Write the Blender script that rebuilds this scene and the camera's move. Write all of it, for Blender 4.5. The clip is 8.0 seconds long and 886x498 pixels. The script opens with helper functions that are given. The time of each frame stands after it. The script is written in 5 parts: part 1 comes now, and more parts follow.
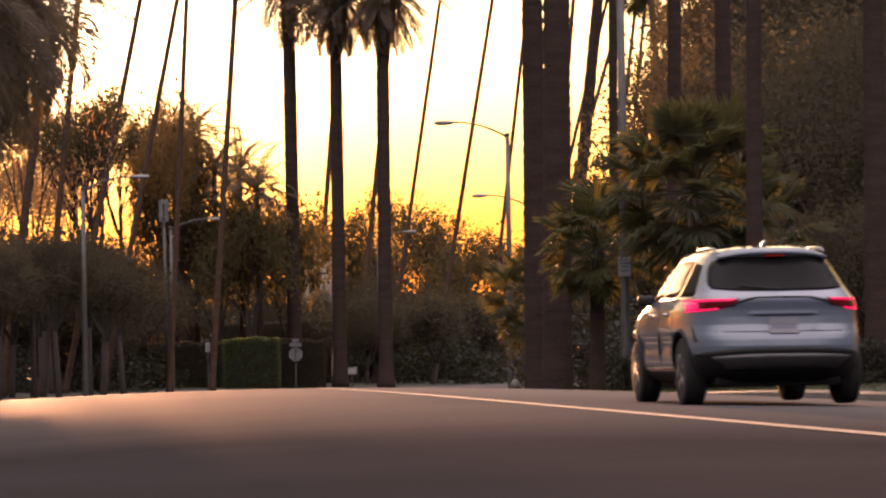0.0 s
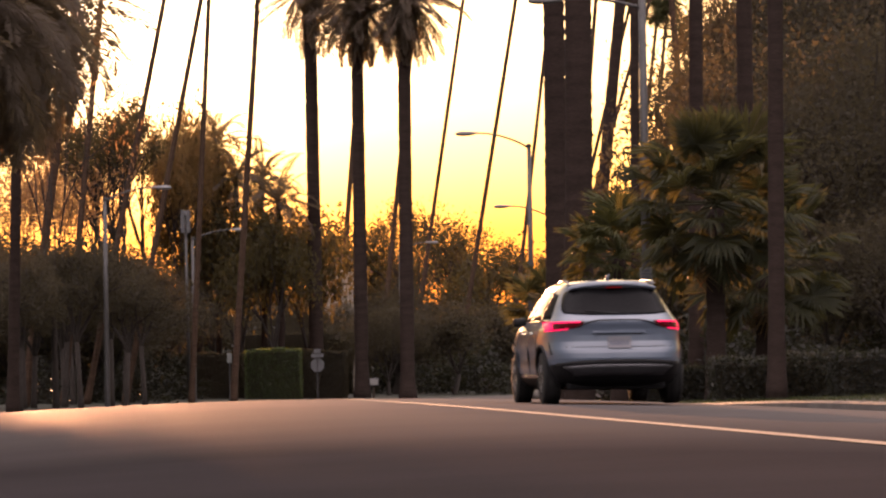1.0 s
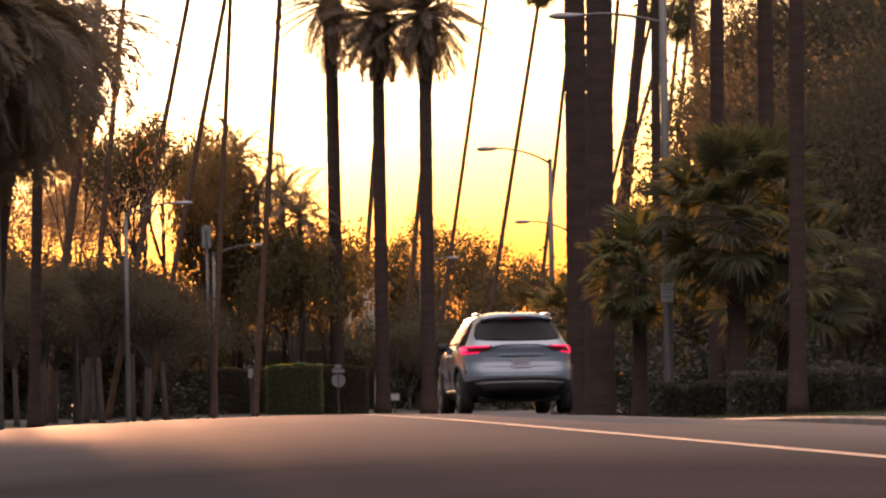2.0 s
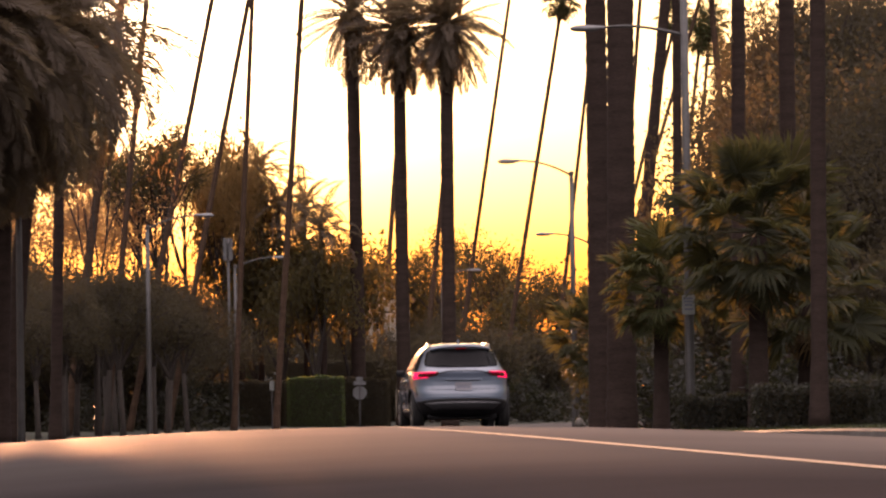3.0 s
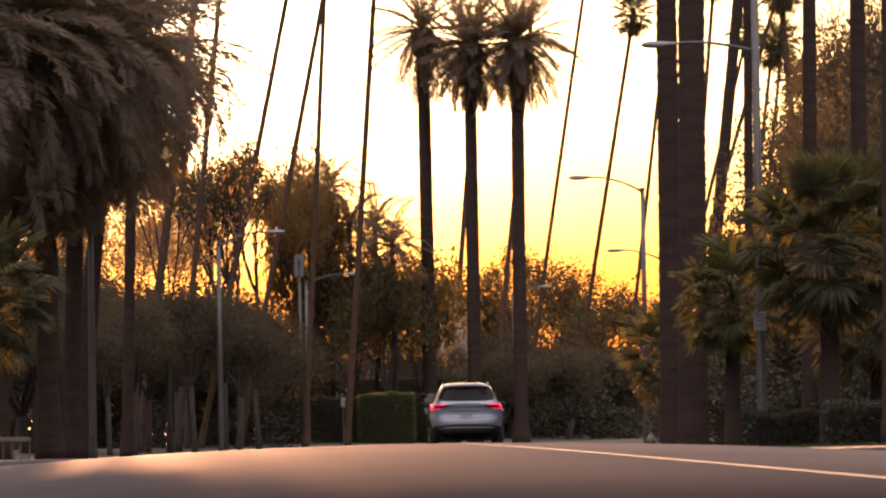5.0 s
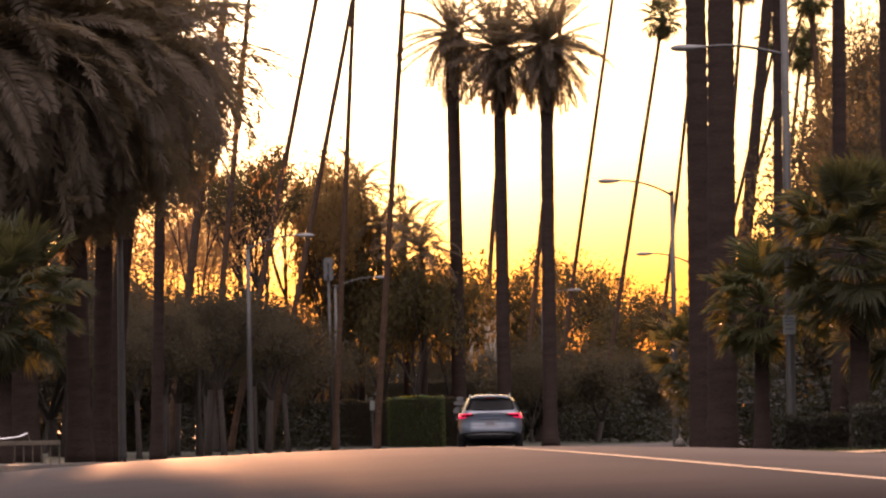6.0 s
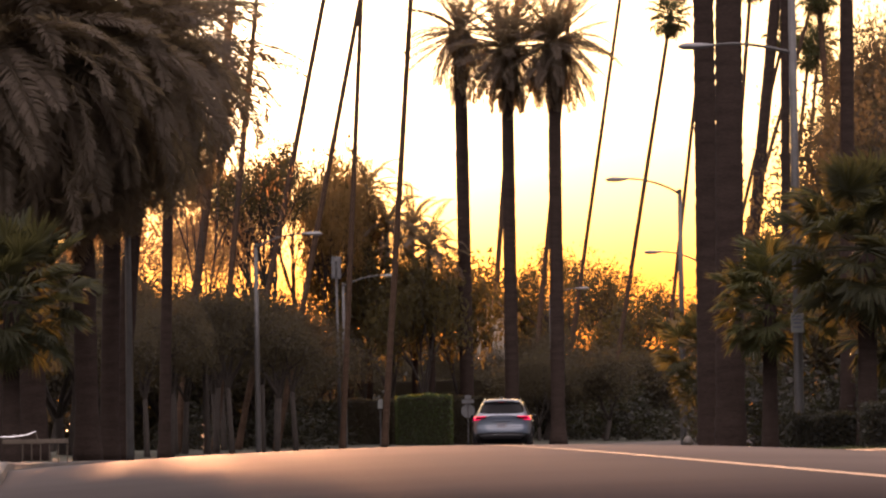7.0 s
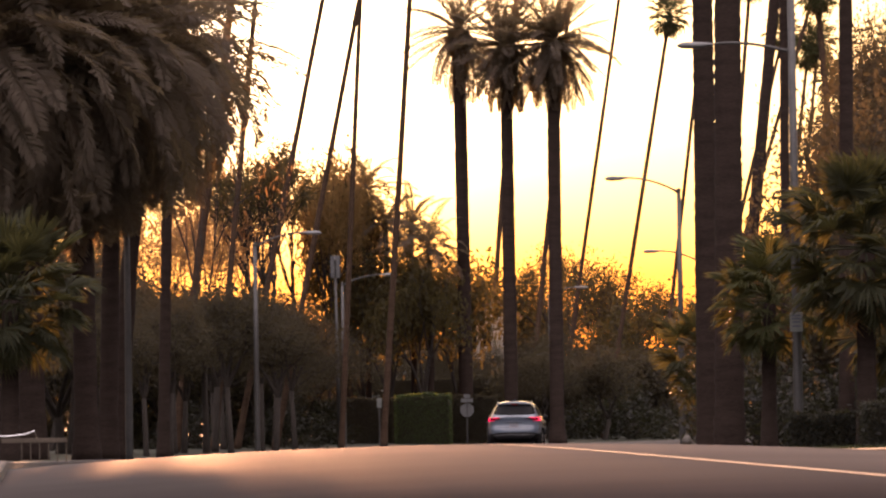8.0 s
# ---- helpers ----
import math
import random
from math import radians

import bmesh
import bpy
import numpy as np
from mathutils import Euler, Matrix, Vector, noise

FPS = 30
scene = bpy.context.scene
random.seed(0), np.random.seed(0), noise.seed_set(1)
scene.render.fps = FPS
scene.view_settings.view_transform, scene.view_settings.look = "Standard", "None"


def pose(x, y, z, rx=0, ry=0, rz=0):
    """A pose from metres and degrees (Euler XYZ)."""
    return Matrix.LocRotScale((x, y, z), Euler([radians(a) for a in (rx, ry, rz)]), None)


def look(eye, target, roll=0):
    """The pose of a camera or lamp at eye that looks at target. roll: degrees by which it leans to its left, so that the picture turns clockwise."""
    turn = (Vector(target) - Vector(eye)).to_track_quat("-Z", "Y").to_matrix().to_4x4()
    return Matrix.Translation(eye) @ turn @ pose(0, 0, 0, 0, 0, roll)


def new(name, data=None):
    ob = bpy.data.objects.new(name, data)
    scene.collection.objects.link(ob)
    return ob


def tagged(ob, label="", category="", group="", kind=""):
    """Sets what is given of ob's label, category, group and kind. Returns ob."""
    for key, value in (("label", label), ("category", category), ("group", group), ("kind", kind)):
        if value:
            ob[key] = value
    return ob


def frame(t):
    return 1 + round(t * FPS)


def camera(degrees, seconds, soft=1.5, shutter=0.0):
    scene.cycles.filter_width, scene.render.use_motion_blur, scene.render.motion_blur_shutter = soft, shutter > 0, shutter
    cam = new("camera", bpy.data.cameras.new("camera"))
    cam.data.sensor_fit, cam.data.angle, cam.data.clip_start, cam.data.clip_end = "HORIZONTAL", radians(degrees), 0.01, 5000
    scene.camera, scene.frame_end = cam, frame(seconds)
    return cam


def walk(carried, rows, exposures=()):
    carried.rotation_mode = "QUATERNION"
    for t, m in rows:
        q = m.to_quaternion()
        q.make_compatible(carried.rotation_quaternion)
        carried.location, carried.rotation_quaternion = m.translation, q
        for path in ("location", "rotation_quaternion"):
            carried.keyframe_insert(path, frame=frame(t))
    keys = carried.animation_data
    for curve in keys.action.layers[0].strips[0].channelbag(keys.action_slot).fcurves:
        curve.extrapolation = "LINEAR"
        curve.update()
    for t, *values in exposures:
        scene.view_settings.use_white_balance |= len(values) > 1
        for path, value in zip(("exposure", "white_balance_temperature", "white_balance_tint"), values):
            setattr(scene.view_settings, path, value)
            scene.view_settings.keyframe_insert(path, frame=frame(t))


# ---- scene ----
# The camera stands low on a tripod in the road and only pans and tilts.
cam = camera(11.7, 8.0, soft=2.3, shutter=0.5)
EYE = (0.0, 0.0, 0.60)
PAN = (  # seconds, degrees up, degrees to the right
    (0, 1.325, 2.270), (0.5, 1.402, 2.121), (1, 1.472, 1.985), (1.5, 1.579, 1.849), (3, 1.848, 1.430),
    (3.5, 1.931, 1.270), (4, 2.003, 1.019), (4.5, 2.042, 0.745), (6, 2.132, 0.104), (6.5, 2.123, 0.011),
    (7, 2.111, 0.0), (7.5, 2.111, 0.0), (8, 2.099, 0.012))
walk(cam, [(t, pose(*EYE, 90 + up, 0, -right) @ pose(0, 0, 0, 0, 0, -0.9)) for t, up, right in PAN])

# ---------------------------------------------------------------- light
SUN_AZ, SUN_EL = -3.4, 5.2  # degrees right of the road's axis, degrees up
SKY_GLOW, FILL_GLOW, AUREOLE = 0.045, 1.0, 1.4
scene.view_settings.exposure = 1.38
world = bpy.data.worlds.new("evening_sky")
scene.world = world
world.use_nodes = True
wn = world.node_tree.nodes
sky = wn.new("ShaderNodeTexSky")
sky.sky_type = "NISHITA"
sky.sun_disc = False
sky.sun_elevation = radians(SUN_EL)
sky.sun_rotation = radians(SUN_AZ)
sky.dust_density = 4.0
sky.air_density = 1.0
sky.ozone_density = 2.0
wl = world.node_tree.links
low = wn["Background"]
low.inputs["Strength"].default_value = SKY_GLOW
gold = wn.new("ShaderNodeMix")
gold.data_type, gold.blend_type = "RGBA", "MULTIPLY"
gold.inputs["Factor"].default_value = 1.0
gold.inputs[7].default_value = (1.0, 0.87, 0.76, 1)  # dusty golden air
wl.new(sky.outputs[0], gold.inputs[6])
# dust low over the horizon takes the blue and green out of the light
coords, axes, dust = wn.new("ShaderNodeTexCoord"), wn.new("ShaderNodeSeparateXYZ"), wn.new("ShaderNodeValToRGB")
deep = wn.new("ShaderNodeMapRange")
deep.inputs["From Min"].default_value, deep.inputs["From Max"].default_value = 0.0, 0.1
wl.new(axes.outputs["Z"], deep.inputs["Value"])
wl.new(deep.outputs[0], dust.inputs[0])
stops = dust.color_ramp.elements
stops[0].position, stops[0].color = 0.16, (0.9, 0.42, 0.1, 1)
stops[1].position, stops[1].color = 0.7, (1.0, 1.0, 1.0, 1)
for place, tone in ((0.3, (1.0, 0.6, 0.2, 1)), (0.44, (1.0, 0.84, 0.5, 1))):
    stops.new(place).color = tone
low_sky, low_halo = wn.new("ShaderNodeMix"), wn.new("ShaderNodeMix")
for q in (low_sky, low_halo):
    q.data_type, q.blend_type = "RGBA", "MULTIPLY"
    q.inputs["Factor"].default_value = 1.0
    wl.new(dust.outputs[0], q.inputs[7])
wl.new(gold.outputs[2], low_sky.inputs[6])
wl.new(low_sky.outputs[2], low.inputs["Color"])
# added pink sky fill, out of view, brighter from the horizon up to overhead
rise = wn.new("ShaderNodeMapRange")
fill_sky, both = wn.new("ShaderNodeBackground"), wn.new("ShaderNodeAddShader")
rise.interpolation_type = "SMOOTHSTEP"
rise.inputs["From Min"].default_value, rise.inputs["From Max"].default_value = 0.1, 0.75
rise.inputs["To Min"].default_value, rise.inputs["To Max"].default_value = 0.0, FILL_GLOW
fill_sky.inputs["Color"].default_value = (1.0, 0.815, 0.83, 1)
wl.new(coords.outputs["Generated"], axes.inputs[0])
# lifts the ambient light from overhead and the east, never low in the west
aloft, east = wn.new("ShaderNodeMath"), wn.new("ShaderNodeMath")
aloft.operation, east.operation = "MULTIPLY", "MULTIPLY_ADD"
aloft.inputs[1].default_value, east.inputs[1].default_value = 0.8, -0.17
wl.new(axes.outputs["Z"], aloft.inputs[0])
wl.new(axes.outputs["Y"], east.inputs[0])
wl.new(aloft.outputs[0], east.inputs[2])
wl.new(east.outputs[0], rise.inputs["Value"])
wl.new(rise.outputs[0], fill_sky.inputs["Strength"])
wl.new(low.outputs[0], both.inputs[0])
wl.new(fill_sky.outputs[0], both.inputs[1])
sun = new("sun", bpy.data.lights.new("sun", "SUN"))
sun.data.energy, sun.data.angle, sun.data.color = 5.0, radians(0.6), (1.0, 0.45, 0.22)
sa, se = radians(SUN_AZ), radians(SUN_EL)
SUN_DIR = Vector((math.sin(sa) * math.cos(se), math.cos(sa) * math.cos(se), math.sin(se)))
sun.matrix_basis = look(SUN_DIR * 50, (0, 0, 0))

# the bright aureole that haze makes round the sun
halo, total = wn.new("ShaderNodeBackground"), wn.new("ShaderNodeAddShader")
near_sun = wn.new("ShaderNodeVectorMath")
near_sun.operation = "DOT_PRODUCT"
near_sun.inputs[1].default_value = SUN_DIR
wl.new(coords.outputs["Generated"], near_sun.inputs[0])
lobes = []
for power, gain in ((700, AUREOLE), (40, AUREOLE * 0.34)):
    floor0, lobe, scaled = wn.new("ShaderNodeMath"), wn.new("ShaderNodeMath"), wn.new("ShaderNodeMath")
    floor0.operation, lobe.operation, scaled.operation = "MAXIMUM", "POWER", "MULTIPLY"
    floor0.inputs[1].default_value, lobe.inputs[1].default_value, scaled.inputs[1].default_value = 0.0, power, gain
    wl.new(near_sun.outputs["Value"], floor0.inputs[0])
    wl.new(floor0.outputs[0], lobe.inputs[0])
    wl.new(lobe.outputs[0], scaled.inputs[0])
    lobes.append(scaled)
summed = wn.new("ShaderNodeMath")
wl.new(lobes[0].outputs[0], summed.inputs[0])
wl.new(lobes[1].outputs[0], summed.inputs[1])
low_halo.inputs[6].default_value = (1.0, 0.87, 0.66, 1)
wl.new(low_halo.outputs[2], halo.inputs["Color"])
wl.new(summed.outputs[0], halo.inputs["Strength"])
wl.new(both.outputs[0], total.inputs[0])
wl.new(halo.outputs[0], total.inputs[1])
wl.new(total.outputs[0], wn["World Output"].inputs["Surface"])

# ---------------------------------------------------------------- materials


def material(name, dark, light, rough=0.7, scale=4.0, fine=40.0, bump=0.2, metal=0.0, spec=0.5, translucent=0.0, thin=(0.3, 0.35, 0.05), vary=0.0, coat=0.0, stretch=None):
    """A two-scale mottled surface between two base colours, with fine relief."""
    m = bpy.data.materials.new(name)
    m.use_nodes = True
    n, l = m.node_tree.nodes, m.node_tree.links
    b = n["Principled BSDF"]
    tc = n.new("ShaderNodeTexCoord")
    big, small = n.new("ShaderNodeTexNoise"), n.new("ShaderNodeTexNoise")
    big.inputs["Scale"].default_value, small.inputs["Scale"].default_value = scale, fine
    big.inputs["Detail"].default_value = small.inputs["Detail"].default_value = 4
    place = tc.outputs["Object"]
    if stretch:
        sv = n.new("ShaderNodeVectorMath")
        sv.operation, sv.inputs[1].default_value = "MULTIPLY", stretch
        l.new(place, sv.inputs[0])
        place = sv.outputs[0]
    for q in (big, small):
        l.new(place, q.inputs["Vector"])
    mix = n.new("ShaderNodeMath")
    mix.operation = "ADD"
    l.new(big.outputs["Fac"], mix.inputs[0])
    l.new(small.outputs["Fac"], mix.inputs[1])
    ramp = n.new("ShaderNodeValToRGB")
    ramp.color_ramp.elements[0].position, ramp.color_ramp.elements[1].position = 0.35, 0.65
    ramp.color_ramp.elements[0].color, ramp.color_ramp.elements[1].color = (*dark, 1), (*light, 1)
    half = n.new("ShaderNodeMath")
    half.operation = "MULTIPLY"
    half.inputs[1].default_value = 0.5
    l.new(mix.outputs[0], half.inputs[0])
    source = half.outputs[0]
    if vary:
        info, geo, add = n.new("ShaderNodeObjectInfo"), n.new("ShaderNodeNewGeometry"), n.new("ShaderNodeMath")
        sm = n.new("ShaderNodeMath")
        sm.operation = "ADD"
        l.new(info.outputs["Random"], sm.inputs[0])
        l.new(geo.outputs["Random Per Island"], sm.inputs[1])
        add.operation, add.inputs[1].default_value = "MULTIPLY_ADD", vary
        l.new(sm.outputs[0], add.inputs[0])
        l.new(half.outputs[0], add.inputs[2])
        shift = n.new("ShaderNodeMath")
        shift.operation, shift.inputs[1].default_value = "SUBTRACT", vary
        l.new(add.outputs[0], shift.inputs[0])
        source = shift.outputs[0]
    l.new(source, ramp.inputs[0])
    l.new(ramp.outputs[0], b.inputs["Base Color"])
    b.inputs["Roughness"].default_value, b.inputs["Metallic"].default_value = rough, metal
    b.inputs["Specular IOR Level"].default_value = spec
    b.inputs["Coat Weight"].default_value = coat
    if bump:
        bp = n.new("ShaderNodeBump")
        bp.inputs["Strength"].default_value, bp.inputs["Distance"].default_value = bump, 0.02
        l.new(small.outputs["Fac"], bp.inputs["Height"])
        l.new(bp.outputs[0], b.inputs["Normal"])
    if translucent:
        tr, sh = n.new("ShaderNodeBsdfTranslucent"), n.new("ShaderNodeMixShader")
        tr.inputs["Color"].default_value = (*thin, 1)
        sh.inputs[0].default_value = translucent
        l.new(b.outputs[0], sh.inputs[1])
        l.new(tr.outputs[0], sh.inputs[2])
        l.new(sh.outputs[0], n["Material Output"].inputs["Surface"])
    return m


def glow(name, colour, strength):
    m = bpy.data.materials.new(name)
    m.use_nodes = True
    b = m.node_tree.nodes["Principled BSDF"]
    b.inputs["Base Color"].default_value = (*[c * 0.5 for c in colour], 1)
    b.inputs["Emission Color"].default_value = (*colour, 1)
    b.inputs["Emission Strength"].default_value = strength
    b.inputs["Roughness"].default_value = 0.15
    return m


ASPHALT = material("asphalt", (0.0122, 0.0107, 0.0122), (0.0225, 0.0197, 0.0225), 0.62, 0.25, 60, 0.5, spec=0.5)
# worn asphalt is mostly matt; a small share of it glints
n, l = ASPHALT.node_tree.nodes, ASPHALT.node_tree.links
n["Principled BSDF"].inputs["Specular IOR Level"].default_value = 0.0
gl, sh = n.new("ShaderNodeBsdfAnisotropic"), n.new("ShaderNodeMixShader")
gl.inputs["Roughness"].default_value = 0.58
gl.inputs["Color"].default_value = (0.95, 0.88, 0.84, 1)
# the gloss grows where the road is seen nearly edge-on
facing, share = n.new("ShaderNodeLayerWeight"), n.new("ShaderNodeMapRange")
facing.inputs["Blend"].default_value = 0.5
share.inputs["From Min"].default_value, share.inputs["From Max"].default_value = 0.976, 0.992
share.inputs["To Min"].default_value, share.inputs["To Max"].default_value = 0.02, 0.115
l.new(facing.outputs["Facing"], share.inputs["Value"])
l.new(share.outputs[0], sh.inputs[0])
l.new(n["Principled BSDF"].outputs[0], sh.inputs[1])
l.new(gl.outputs[0], sh.inputs[2])
grit, chips = n.new("ShaderNodeBump"), n.new("ShaderNodeTexNoise")  # coarse open-textured stone
chips.inputs["Scale"].default_value, chips.inputs["Detail"].default_value = 28, 3
grit.inputs["Strength"].default_value, grit.inputs["Distance"].default_value = 0.35, 0.02
l.new(n["Texture Coordinate"].outputs["Object"], chips.inputs["Vector"])
l.new(chips.outputs["Fac"], grit.inputs["Height"])
l.new(grit.outputs[0], gl.inputs["Normal"])
l.new(sh.outputs[0], n["Material Output"].inputs["Surface"])
PAINT_LINE = material("worn_road_paint", (0.12, 0.107, 0.095), (0.23, 0.205, 0.18), 0.85, 1.5, 30, 0.2, spec=0.1)
CONCRETE = material("kerb_concrete", (0.07, 0.062, 0.056), (0.13, 0.117, 0.105), 0.85, 2, 30, 0.4, vary=0.1)
GRASS = material("lawn", (0.012, 0.014, 0.007), (0.027, 0.028, 0.013), 0.8, 0.4, 12, 0.6)
GRASS_BLADE = material("grass_blade", (0.01, 0.013, 0.005), (0.024, 0.027, 0.011), 0.6, 2, 12, 0, translucent=0.3, thin=(0.09, 0.12, 0.02), vary=0.2)
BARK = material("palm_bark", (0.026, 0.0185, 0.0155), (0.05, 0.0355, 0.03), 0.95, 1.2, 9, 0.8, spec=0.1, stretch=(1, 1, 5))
# Palm bark lightened: the sun's glare over far trunks is put into the colour.
GLARE_BARK = material("glare_palm_bark", (0.045, 0.029, 0.02), (0.09, 0.058, 0.04), 0.95, 1.2, 9, 0.6, spec=0.1, stretch=(1, 1, 5))
TREE_BARK = material("tree_bark", (0.018, 0.014, 0.011), (0.042, 0.032, 0.025), 0.9, 2, 20, 0.8)
THATCH = material("dry_thatch", (0.09, 0.06, 0.035), (0.24, 0.17, 0.09), 0.9, 3, 25, 0.4, translucent=0.2, thin=(0.35, 0.2, 0.06), vary=0.2)
FROND = material("palm_frond", (0.105, 0.086, 0.07), (0.155, 0.128, 0.102), 0.8, 1, 9, 0, spec=0.05, translucent=0.5, thin=(0.24, 0.18, 0.1), vary=0.12)
FAN = material("fan_leaf", (0.03, 0.034, 0.014), (0.07, 0.072, 0.028), 0.6, 1, 9, 0, spec=0.15, translucent=0.18, thin=(0.2, 0.18, 0.05), vary=0.25)
# Darker copy of the fan leaf: shade on these palms is put into its colour.
FAN_SHADED = material("shaded_fan_leaf", (0.02, 0.022, 0.013), (0.044, 0.045, 0.025), 0.6, 1, 9, 0, spec=0.15, translucent=0.25, thin=(0.2, 0.18, 0.06), vary=0.2)
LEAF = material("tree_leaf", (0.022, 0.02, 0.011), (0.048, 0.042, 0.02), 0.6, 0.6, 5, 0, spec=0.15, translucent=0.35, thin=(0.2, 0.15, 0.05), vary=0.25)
# Leaf colour lifted and warmed: glare from the low sun is put into it.
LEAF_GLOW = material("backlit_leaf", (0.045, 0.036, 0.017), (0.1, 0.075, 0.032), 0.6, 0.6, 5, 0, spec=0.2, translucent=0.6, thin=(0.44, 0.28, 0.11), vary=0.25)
# Orange of the backlight is put into this leaf's base and thin colours.
LEAF_RUST = material("backlit_rust_leaf", (0.06, 0.04, 0.02), (0.13, 0.085, 0.042), 0.6, 0.6, 5, 0, translucent=0.6, thin=(0.46, 0.25, 0.1), vary=0.25)
LEAF_DARK = material("dense_leaf", (0.032, 0.029, 0.023), (0.056, 0.05, 0.038), 0.75, 0.6, 5, 0, spec=0.05, translucent=0.3, thin=(0.15, 0.12, 0.06), vary=0.2)
# Leaf taken down to near black: shade near the ground is put into the colour.
HEDGE_SHADED = material("shaded_hedge_leaf", (0.007, 0.0065, 0.004), (0.016, 0.0145, 0.008), 0.7, 1, 8, 0, translucent=0.2, thin=(0.09, 0.09, 0.03), vary=0.25)
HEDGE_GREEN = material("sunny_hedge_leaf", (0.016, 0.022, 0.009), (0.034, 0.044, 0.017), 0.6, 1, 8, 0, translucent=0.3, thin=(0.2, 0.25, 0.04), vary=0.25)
GALV = material("galvanised_steel", (0.06, 0.058, 0.057), (0.1, 0.097, 0.095), 0.5, 2, 20, 0.1, metal=0.5)
LAMP_HEAD = material("lamp_housing", (0.15, 0.15, 0.155), (0.21, 0.21, 0.215), 0.45, 2, 20, 0.05, metal=0.3)
SIGN_BACK = material("sign_metal", (0.1, 0.1, 0.103), (0.15, 0.15, 0.153), 0.5, 3, 25, 0.05, metal=0.3)
PALE_SIGN = material("grey_sign_paint", (0.13, 0.14, 0.13), (0.2, 0.21, 0.195), 0.6, 3, 25, 0.05)
WHITE = material("white_enamel", (0.34, 0.33, 0.31), (0.46, 0.45, 0.43), 0.5, 2, 25, 0.05)
STUCCO = material("cream_stucco", (0.26, 0.225, 0.18), (0.36, 0.32, 0.26), 0.9, 1, 20, 0.3)
ROOF = material("roof_tile", (0.12, 0.06, 0.04), (0.25, 0.13, 0.08), 0.85, 1, 12, 0.5, vary=0.2)
WOOD = material("weathered_wood", (0.06, 0.046, 0.033), (0.12, 0.094, 0.07), 0.8, 2, 22, 0.4)
# White paint taken down to blue-grey: the car's shade is put into its colour.
CAR_PAINT = material("shaded_white_paint", (0.11, 0.14, 0.19), (0.128, 0.16, 0.21), 0.3, 1, 200, 0.0, coat=1.0)
BLACK_TRIM = material("black_plastic", (0.006, 0.006, 0.007), (0.015, 0.015, 0.016), 0.55, 4, 60, 0.1, spec=0.25)
DARK_SILVER = material("dark_satin_silver", (0.06, 0.06, 0.065), (0.1, 0.1, 0.105), 0.4, 3, 50, 0.0, metal=0.6)
SILVER = material("satin_silver", (0.25, 0.25, 0.26), (0.4, 0.4, 0.41), 0.35, 3, 50, 0.0, metal=0.8)
CHROME = material("chrome", (0.6, 0.6, 0.6), (0.75, 0.75, 0.75), 0.12, 3, 50, 0.0, metal=1.0)
RUBBER = material("tyre_rubber", (0.006, 0.006, 0.006), (0.016, 0.015, 0.014), 0.85, 6, 60, 0.3)
TINT = material("tinted_glass", (0.006, 0.006, 0.007), (0.012, 0.012, 0.013), 0.08, 2, 30, 0.0, spec=0.04)
# Roughened so the low sun's reflection does not flare on the side windows.
SIDE_TINT = material("rough_tinted_glass", (0.006, 0.006, 0.007), (0.014, 0.014, 0.014), 0.55, 2, 30, 0.0, spec=0.02)
PLATE = material("number_plate", (0.12, 0.122, 0.14), (0.17, 0.173, 0.195), 0.5, 8, 60, 0.0)
PLATE_INK = material("plate_ink", (0.06, 0.065, 0.1), (0.09, 0.095, 0.13), 0.5, 8, 60, 0.0)
HYDRANT = material("hydrant_paint", (0.08, 0.07, 0.06), (0.13, 0.115, 0.095), 0.6, 5, 30, 0.2)
TAIL = glow("tail_light", (1.0, 0.0, 0.085), 0.6)
TAIL_DARK = glow("tail_lens", (0.12, 0.004, 0.008), 0.08)
BRAKE = glow("brake_light", (0.16, 0.006, 0.006), 0.25)

# ---------------------------------------------------------------- mesh helpers


def mesh_of(name, verts, faces, mat, smooth=False):
    me = bpy.data.meshes.new(name)
    me.from_pydata([tuple(v) for v in verts], [], [tuple(f) for f in faces])
    me.materials.append(mat)
    if smooth:
        me.polygons.foreach_set("use_smooth", [True] * len(me.polygons))
    me.update()
    return me


def child(name, me, parent, m=None, label=""):
    ob = new(name, me)
    ob.parent = parent
    if m is not None:
        ob.matrix_basis = m
    return tagged(ob, label)


def thing(name, m, label, category, group="", kind=""):
    ob = new(name)
    ob.matrix_basis = m
    return tagged(ob, label, category, group, kind)


